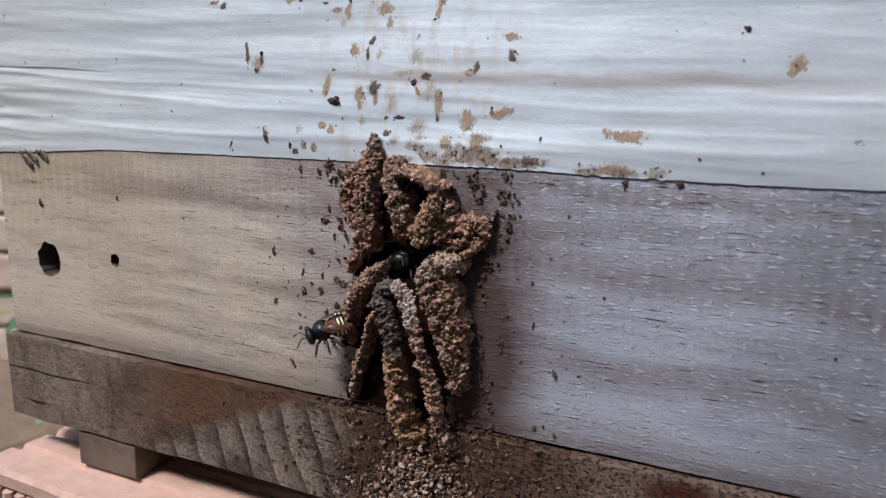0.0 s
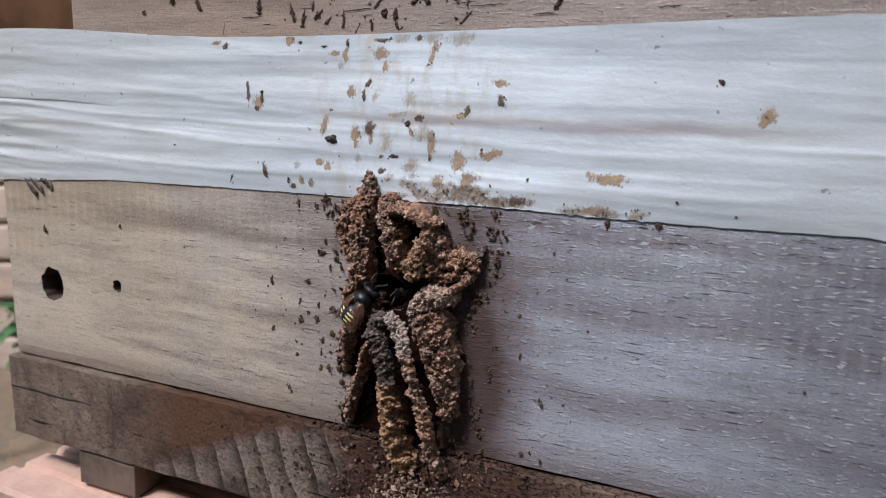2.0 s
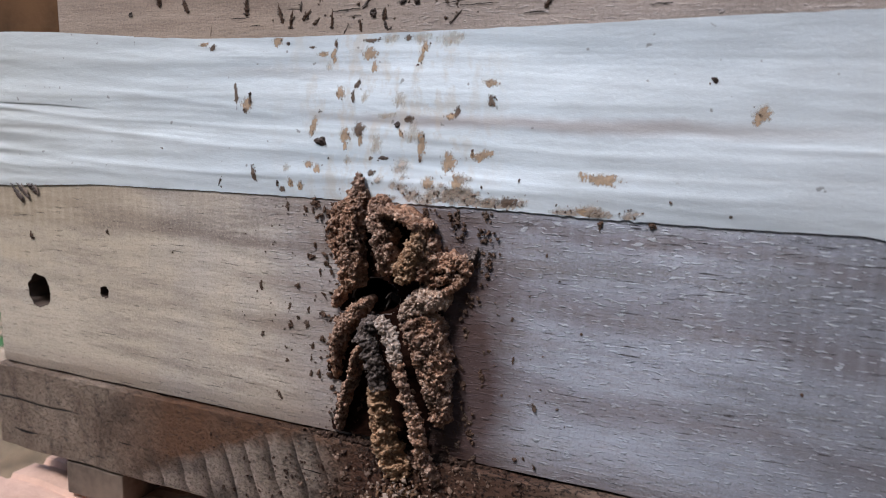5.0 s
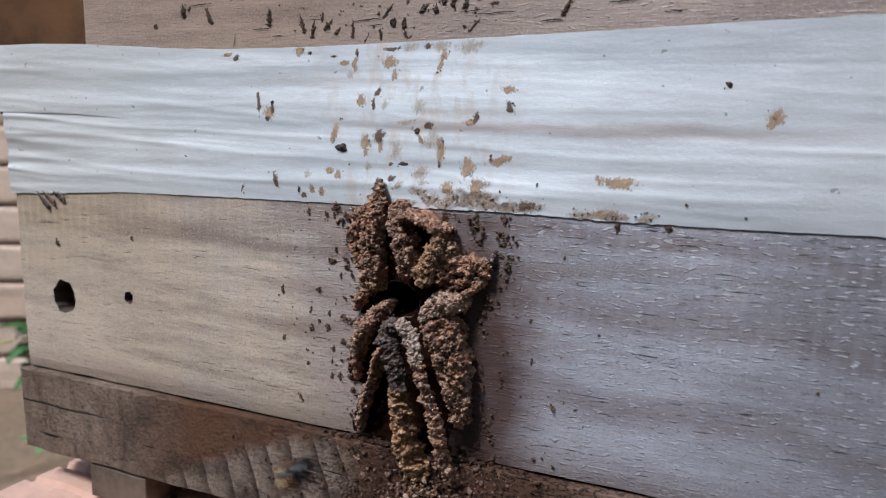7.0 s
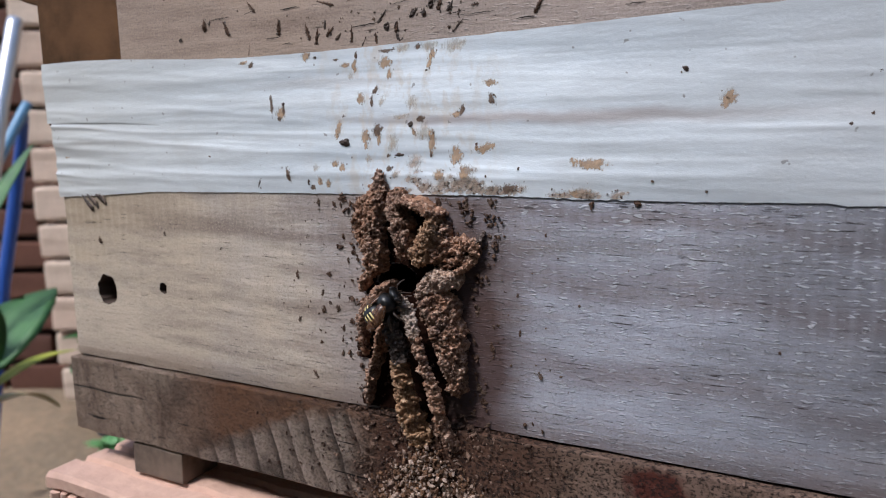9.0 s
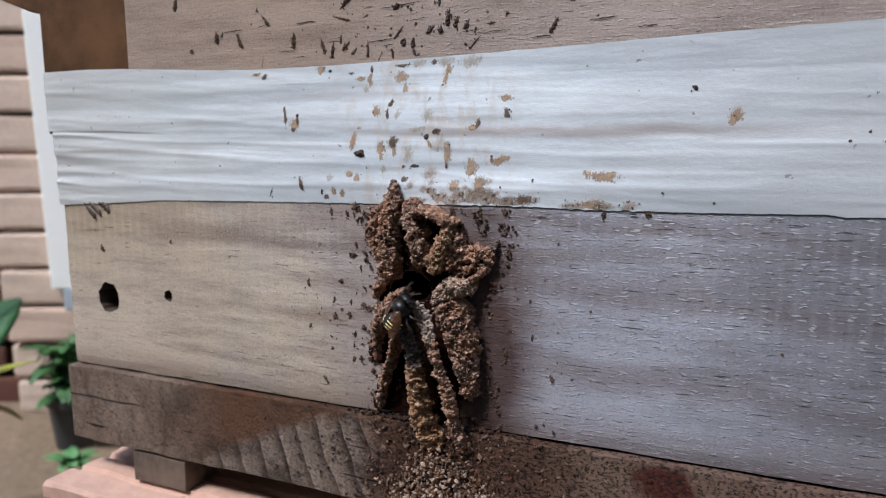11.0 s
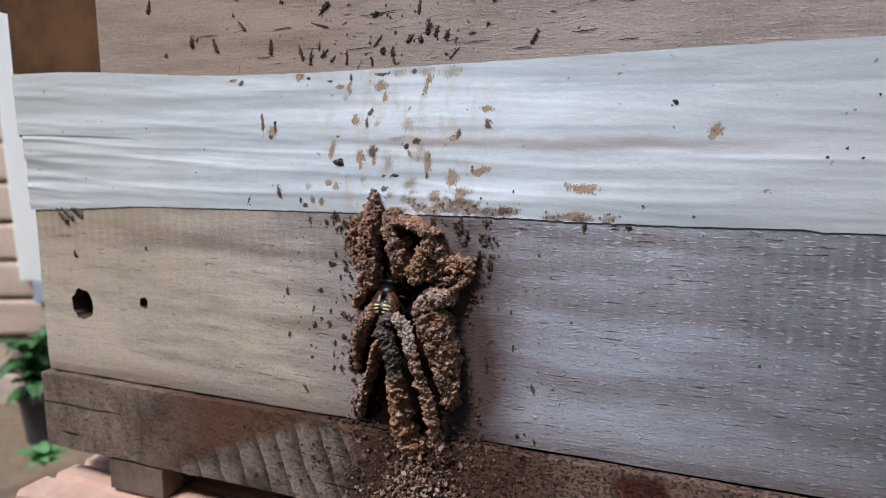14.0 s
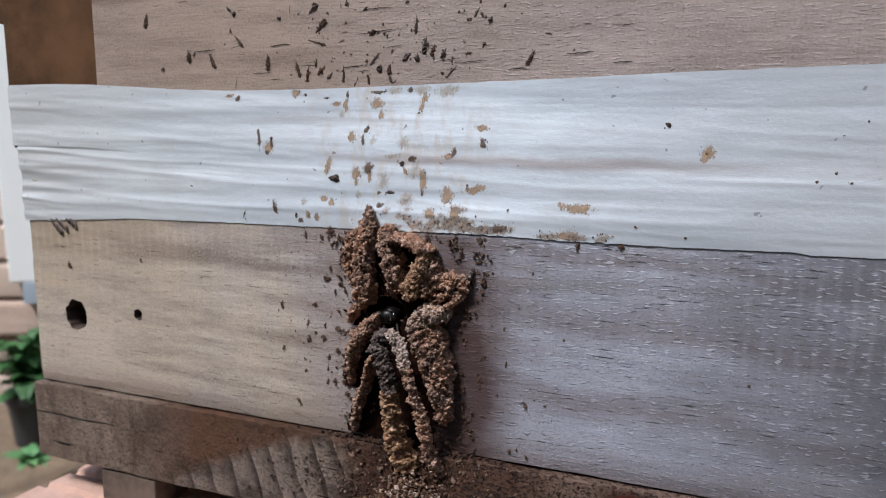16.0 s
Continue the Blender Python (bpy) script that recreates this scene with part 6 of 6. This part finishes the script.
def build_bee():
    bee = thing("stingless_bee", (0, 0, 0), "black stingless bee with yellow abdominal bands", "bee", "bees of the hive")
    bm = ball((0, 0, 0), (2.3 * MM, 2.3 * MM, 2.1 * MM), None, 20, 14)
    bm.transform(Matrix.Translation((0, 1.7 * MM, 0.3 * MM)))
    part("thorax", bm, M_BLACK, bee, smooth=True)
    head = part("head", ball((0, 4.6 * MM, 0), (2.0 * MM, 1.15 * MM, 1.75 * MM), None, 18, 12), M_BLACK, bee, smooth=True)
    for s in (-1, 1):
        part("eye", ball((s * 1.65 * MM, 4.75 * MM, 0.2 * MM), (0.55 * MM, 0.75 * MM, 1.15 * MM)), M_GLOSS, head, smooth=True)
        part("antenna", tube([Vector(p) * MM for p in ((s * 0.4, 5.6, 0.2), (s * 1.1, 6.6, 1.0), (s * 1.7, 7.6, 0.4), (s * 2.0, 8.4, -0.2))], [0.14 * MM] * 4, 6), M_LEG, head)
    abdomen = part("abdomen", lathe(-5.39, 0.39, belly, 0.86, steps=22, around=24), M_BLACK, bee, smooth=True)
    for y in (-1.4, -2.4, -3.3, -4.2):
        for arc in ((0.22, 1.9), (-1.9, -0.22)):
            part("yellow_band", lathe(y - 0.2, y + 0.2, belly, 0.86, arc, 3, 12, 0.06), M_YELLOW, abdomen, "pale yellow band", smooth=True)
    for s in (-1, 1):
        for k, (y, fy, spread) in enumerate(((3.0, 2.2, 2.6), (1.6, 0.2, 3.6), (0.6, -2.6, 3.6))):
            pts = ((s * 1.2, y, -1.3), (s * spread * 0.8, y + fy * 0.35, -0.9), (s * spread, y + fy * 0.8, -2.6), (s * (spread + 0.3), y + fy, -3.2))
            part("leg", tube([Vector(p) * MM for p in pts], [0.3 * MM, 0.34 * MM, 0.42 * MM if k == 2 else 0.26 * MM, 0.14 * MM], 7), M_LEG, bee, smooth=True)
    for s in (-1, 1):
        for l, w, lift in ((7.6, 1.4, 0.0), (5.4, 1.0, -0.25)):
            verts, n = [], 10
            for side in (0.0, 0.05):
                for i in range(n + 1):
                    t = i / n
                    half = w * math.sin(math.pi * (0.08 + 0.84 * t)) ** 0.6
                    for q in (-1, 1):
                        verts.append(Vector((q * half + 0.25 * w * t, -l * t, side + 0.15 * math.sin(t * 4))) * MM)
            m = (n + 1) * 2
            faces = []
            for i in range(n):
                f = (2 * i, 2 * i + 1, 2 * i + 3, 2 * i + 2)
                faces += [f, tuple(k + m for k in f[::-1])]
            ring = [2 * i for i in range(n + 1)] + [2 * i + 1 for i in range(n, -1, -1)]
            faces += [(a, b, b + m, a + m) for a, b in zip(ring, ring[1:] + ring[:1])]
            ob = part("wing", from_arrays(verts, faces), M_WING, bee, "amber translucent wing", smooth=True)
            ob.location = Vector((s * 1.3, 1.6, 1.9 + lift)) * MM
            ob.rotation_euler = (radians(10), radians(s * 24), radians(s * (16 if lift == 0 else 30)))
    for ob in bee.children_recursive:  # a stout bee: 11 mm from head to tail
        ob.data.transform(Matrix.Diagonal((1.24, 1.05, 1.18, 1.0))) if ob.data.users == 1 else None
        ob.location = Vector((ob.location.x * 1.24, ob.location.y * 1.05, ob.location.z * 1.18))
    return bee


BEE = build_bee()


def bee_at(x, y, z, ahead, up):
    """A pose from millimetres by the nest, the way the bee heads and the way its back faces."""
    f = Vector(ahead).normalized()
    u = Vector(up)
    u = (u - f * u.dot(f)).normalized()
    r = f.cross(u)
    m = Matrix((r, f, u)).transposed().to_4x4()
    m.translation = at(x, y, z)
    return m


OUT, UP, DOWN, WEST, EAST, IN = (0, -1, 0), (0, 0, 1), (0, 0, -1), (-1, 0, 0), (1, 0, 0), (0, 1, 0)
INSIDE = [bee_at(18 * i - 50, 60 + 25 * (i % 2), 5, (0.6, 0.4 - 0.3 * i, 0), UP) for i in range(6)]
OUTSIDE_LEFT = bee_at(-420, -300, 120, (-0.7, -0.6, 0.3), UP)
OUTSIDE_LOW = bee_at(-150, -120, -160, (-0.6, -0.5, -0.6), UP)

FORAGER = [  # rests by the hole, turns and walks in
    (0.0, bee_at(-17.0, -6.5, 21.0, (-0.72, -0.6, -0.32), (-0.3, -0.6, 0.7))),
    (0.25, bee_at(-16.5, -6.0, 22.0, (-0.85, -0.2, 0.4), (-0.3, -0.9, 0.1))),
    (0.5, bee_at(-18.2, -6.0, 23.6, (-0.62, -0.15, 0.75), (-0.5, -0.8, -0.1))),
    (1.0, bee_at(-16.8, -6.0, 24.2, (-0.62, -0.15, 0.75), (-0.5, -0.8, -0.1))),
    (1.3, bee_at(-16.6, -5.5, 24.4, (-0.4, -0.5, 0.6), (-0.6, -0.5, -0.3))),
    (1.5, bee_at(-16.0, -3.6, 23.8, (-0.1, -0.9, 0.2), (-0.4, -0.2, -0.8))),
    (1.6, bee_at(-13.5, -6.5, 26.0, (0.55, -0.6, 0.4), (-0.4, -0.7, -0.4))),
    (1.7, bee_at(-10.5, -8.0, 29.0, (0.75, -0.1, 0.55), (-0.3, -0.9, 0.2))),
    (1.8, bee_at(-8.2, -8.4, 32.5, (0.65, 0.15, 0.7), (-0.3, -0.95, 0.2))),
    (2.0, bee_at(-6.1, -8.2, 36.3, (0.55, 0.25, 0.78), (-0.35, -0.9, 0.3))),
    (2.2, bee_at(-4.0, -1.5, 38.2, (0.45, 0.8, 0.3), (-0.5, -0.3, 0.8))),
    (2.4, bee_at(-3.0, 9.0, 37.5, (0.1, 1, 0), UP)),
    (2.8, INSIDE[0]), (5.2, INSIDE[0]),
    (5.6, bee_at(-2.0, 10, 38, (-0.3, -1, 0), UP)), (5.85, bee_at(-3.0, -2, 38.5, (-0.7, -0.7, 0), (0, -0.3, 0.95))),
    (6.0, bee_at(-4.5, -9.5, 37.5, (-0.75, -0.3, 0.5), (-0.3, -0.8, 0.4))),
    (6.15, bee_at(-4.3, -10.5, 37.3, (0.0, -0.2, 0.9), (-0.4, -0.9, 0.1))),
    (6.3, bee_at(-3.8, -10.5, 37.3, (0.75, 0.15, 0.55), (-0.4, -0.85, 0.35))),
    (6.4, bee_at(-1.4, -9.5, 38.2, (0.72, 0.4, 0.42), (-0.35, -0.8, 0.5))),
    (6.5, bee_at(-0.5, -0.6, 38.8, (0.55, 0.75, 0.2), (-0.4, -0.6, 0.7))),
    (6.6, bee_at(-1.2, 3.0, 38.0, (0.4, 0.9, 0.1), (-0.3, -0.3, 0.9))),
    (6.75, bee_at(-2, 10, 38, (0.1, 1, 0), UP)), (7.2, INSIDE[0]), (16.0, INSIDE[0])]

LEAVER = [  # flies out early, comes home late
    (0.0, INSIDE[1]), (0.8, bee_at(-3, 14, 38, (0, -1, 0), UP)),
    (1.05, bee_at(-4.5, 2, 38.5, (-0.6, -0.7, 0.1), UP)),
    (1.2, bee_at(-8.0, -10, 41.5, (-0.95, -0.3, 0.1), (0, -0.5, 0.85))),
    (1.3, bee_at(-11.0, -18, 45.0, (-0.98, -0.2, 0.0), (0, -0.5, 0.85))),
    (1.4, bee_at(-23.0, -35, 44.5, (-0.9, -0.4, 0.1), (0, -0.3, 0.95))),
    (1.55, bee_at(-90, -110, 60, (-0.8, -0.6, 0.1), UP)),
    (2.2, OUTSIDE_LEFT), (12.8, OUTSIDE_LEFT),
    (13.1, bee_at(-330, -190, 190, (0.75, 0.5, -0.3), UP)),
    (13.35, bee_at(-39, -116, 109, (0.7, 0.4, 0.3), (-0.4, -0.8, 0.6))),
    (13.5, bee_at(-22, -86, 91.5, (0.55, 0.25, 0.75), (-0.5, -0.75, 0.45))),
    (13.6, bee_at(-18, -70, 82, (0.55, 0.25, 0.75), (-0.5, -0.75, 0.45))),
    (13.7, bee_at(-14, -49, 69, (0.5, 0.25, 0.8), (-0.5, -0.75, 0.45))),
    (13.8, bee_at(-14.0, -14, 50.5, (0.75, 0.45, 0.4), (-0.4, -0.8, 0.5))),
    (13.9, bee_at(-6.5, -8, 42, (0.45, 0.8, 0.4), (-0.1, -0.7, 0.7))),
    (14.0, bee_at(-2.4, -4.2, 38.3, (0, 0.55, 0.8), (0, -0.8, 0.55))),
    (14.15, bee_at(-3.0, 9, 38.0, (0, 1, 0.1), UP)), (14.6, INSIDE[1]), (16.0, INSIDE[1])]

VISITOR = [  # looks out, later settles head first at the hole, flies off and comes back
    (0.0, INSIDE[2]), (0.9, bee_at(0, 12, 37, (0, -1, 0), UP)),
    (1.1, bee_at(0.0, 1.5, 34.5, (0.2, -0.9, -0.3), (0, 0.2, 1))),
    (1.2, bee_at(1.0, -8, 33.5, (0.1, -0.6, -0.8), (0, -0.8, 0.5))),
    (1.3, bee_at(0.6, -11, 32.8, (-0.55, -0.2, -0.75), (0.1, -0.9, 0.3))),
    (1.4, bee_at(-2.0, -2, 37.5, (-0.3, 0.6, -0.6), (0, -0.8, 0.4))),
    (1.5, bee_at(-3.0, 9, 38, (0, 1, 0.1), UP)), (2.2, INSIDE[2]), (7.0, INSIDE[2]),
    (7.7, bee_at(-3, 10, 37, (0.0, -1, 0), UP)),
    (8.0, bee_at(-5.1, 3.5, 37.3, (0.1, -0.95, 0.1), UP)),
    (8.3, bee_at(-4.5, 0.5, 36.8, (0.35, -0.85, 0.1), (-0.1, -0.1, 1))),
    (8.4, bee_at(-4.0, -4.5, 34.5, (0.75, -0.55, 0.2), (-0.2, -0.5, 0.8))),
    (8.5, bee_at(1.4, -14.5, 35.2, (0.8, -0.05, 0.4), (-0.3, -0.7, 0.65))),
    (8.65, bee_at(0.6, -14.2, 34.3, (0.72, 0.2, 0.62), (-0.45, -0.8, 0.35))),
    (8.75, bee_at(0.4, -14.0, 33.9, (0.70, 0.25, 0.66), (-0.45, -0.85, 0.25))),
    (9.2, bee_at(0.4, -14.0, 33.9, (0.70, 0.25, 0.66), (-0.45, -0.85, 0.25))),
    (10.9, bee_at(0.4, -14.0, 33.9, (0.70, 0.25, 0.66), (-0.45, -0.85, 0.25))),
    (11.12, bee_at(0.6, -15, 35.0, (0.2, -0.4, 0.9), (-0.6, -0.8, 0.1))),
    (11.22, bee_at(1.6, -15.5, 35.6, (-0.5, -0.6, 0.55), (-0.4, -0.6, 0.6))),
    (11.3, bee_at(1.0, -16, 35.6, (-0.85, -0.4, -0.1), (-0.1, -0.6, 0.8))),
    (11.4, bee_at(-29.0, -30, 27.6, (-0.9, -0.4, -0.2), (0, -0.5, 0.85))),
    (11.5, bee_at(-150, -100, -20, (-0.9, -0.4, -0.2), (0, -0.3, 0.95))),
    (12.1, OUTSIDE_LEFT), (14.2, OUTSIDE_LEFT),
    (14.6, bee_at(-260, -200, -60, (0.75, 0.6, 0.1), UP)),
    (14.8, bee_at(-60, -55, 4, (0.75, 0.5, 0.4), (-0.3, -0.6, 0.8))),
    (14.93, bee_at(-12.0, -18.5, 25.5, (0.3, 0.3, 0.9), (-0.4, -0.8, 0.3))),
    (15.0, bee_at(-1.7, -10.5, 33.5, (-0.1, 0.3, 0.95), (-0.2, -0.9, 0.3))),
    (15.1, bee_at(-0.8, -6, 38.5, (0.1, 0.6, 0.75), (-0.1, -0.8, 0.5))),
    (15.2, bee_at(-0.6, -1.0, 39.6, (0.1, 0.85, 0.4), (0, -0.5, 0.85))),
    (15.35, bee_at(-2.5, 10, 38, (0, 1, 0), UP)), (15.9, INSIDE[2]), (16.0, INSIDE[2])]

GUARD = [  # keeps watch in the hole
    (0.0, bee_at(-1.0, 3.2, 38.1, (0.1, -0.95, 0.1), UP)), (0.35, bee_at(-0.8, 7.0, 38.4, (0.15, -0.95, 0.1), UP)),
    (0.7, bee_at(-2, 13, 38, (0, -1, 0), UP)), (1.6, bee_at(-1, 10, 38, (0.1, -1, 0), UP)),
    (2.4, bee_at(0.0, 6.5, 37.0, (0.2, -0.95, 0.1), UP)), (2.7, bee_at(-1, 14, 38, (0.1, -1, 0), UP)), (3.6, bee_at(-1, 14, 38, (0.1, -1, 0), UP)),
    (4.0, bee_at(0.5, 7.0, 37.5, (0.25, -0.95, 0.1), UP)), (6.6, bee_at(-1, 14, 38, (0.1, -1, 0), UP)), (13.9, bee_at(1.5, 17, 38.5, (0.1, -1, 0), UP)),
    (14.25, bee_at(-0.2, 6.5, 38, (0.2, -0.95, 0.1), UP)), (15.0, bee_at(0.5, 16, 38, (0.1, -1, 0), UP)), (15.6, bee_at(-2.5, 10, 37.6, (0.1, -1, 0.1), UP)),
    (16.0, bee_at(-2.3, 2.8, 36.8, (0.1, -0.95, 0.1), UP))]

DEPARTER = [
    (0.0, INSIDE[4]), (14.1, INSIDE[4]), (14.4, bee_at(-3.5, 8, 37.8, (-0.1, -1, 0.1), UP)),
    (14.55, bee_at(-3.8, 3, 38, (-0.2, -0.95, 0.1), UP)), (14.68, bee_at(-6, -8, 44, (-0.4, -0.7, 0.6), (0, -0.5, 0.9))),
    (14.8, bee_at(-7.5, -20, 59, (-0.5, -0.5, 0.7), (-0.2, -0.6, 0.8))), (14.95, bee_at(-90, -90, 120, (-0.7, -0.6, 0.4), UP)),
    (15.6, OUTSIDE_LEFT), (16.0, bee_at(-460, -330, 130, (-0.7, -0.6, 0.3), UP))]

PASSER = [
    (0.0, OUTSIDE_LOW), (6.5, OUTSIDE_LOW), (6.9, bee_at(-46, -55, -35, (0.75, 0.4, 0.6), (-0.3, -0.7, 0.6))),
    (6.96, bee_at(-26, -21, -6.0, (0.7, -0.1, 0.5), (-0.3, -0.8, 0.5))),
    (7.0, bee_at(-20.6, -20, -3.8, (0.7, -0.1, 0.5), (-0.3, -0.8, 0.5))), (7.04, bee_at(-15.5, -21, -3.5, (0.6, -0.5, 0.2), (-0.2, -0.7, 0.6))), (7.1, bee_at(-25, -55, -45, (-0.2, -0.8, -0.5), (0, -0.5, 0.8))),
    (7.5, bee_at(-160, -140, -170, (-0.7, -0.6, -0.4), UP)), (16.0, OUTSIDE_LOW)]


def motions():
    paths = (FORAGER, LEAVER, VISITOR, GUARD, DEPARTER, PASSER)
    bees = [BEE] + [copy_thing(BEE, rows[0][1]) for rows in paths[1:]]
    for bee, rows in zip(bees, paths):
        walk(bee, rows)


motions()
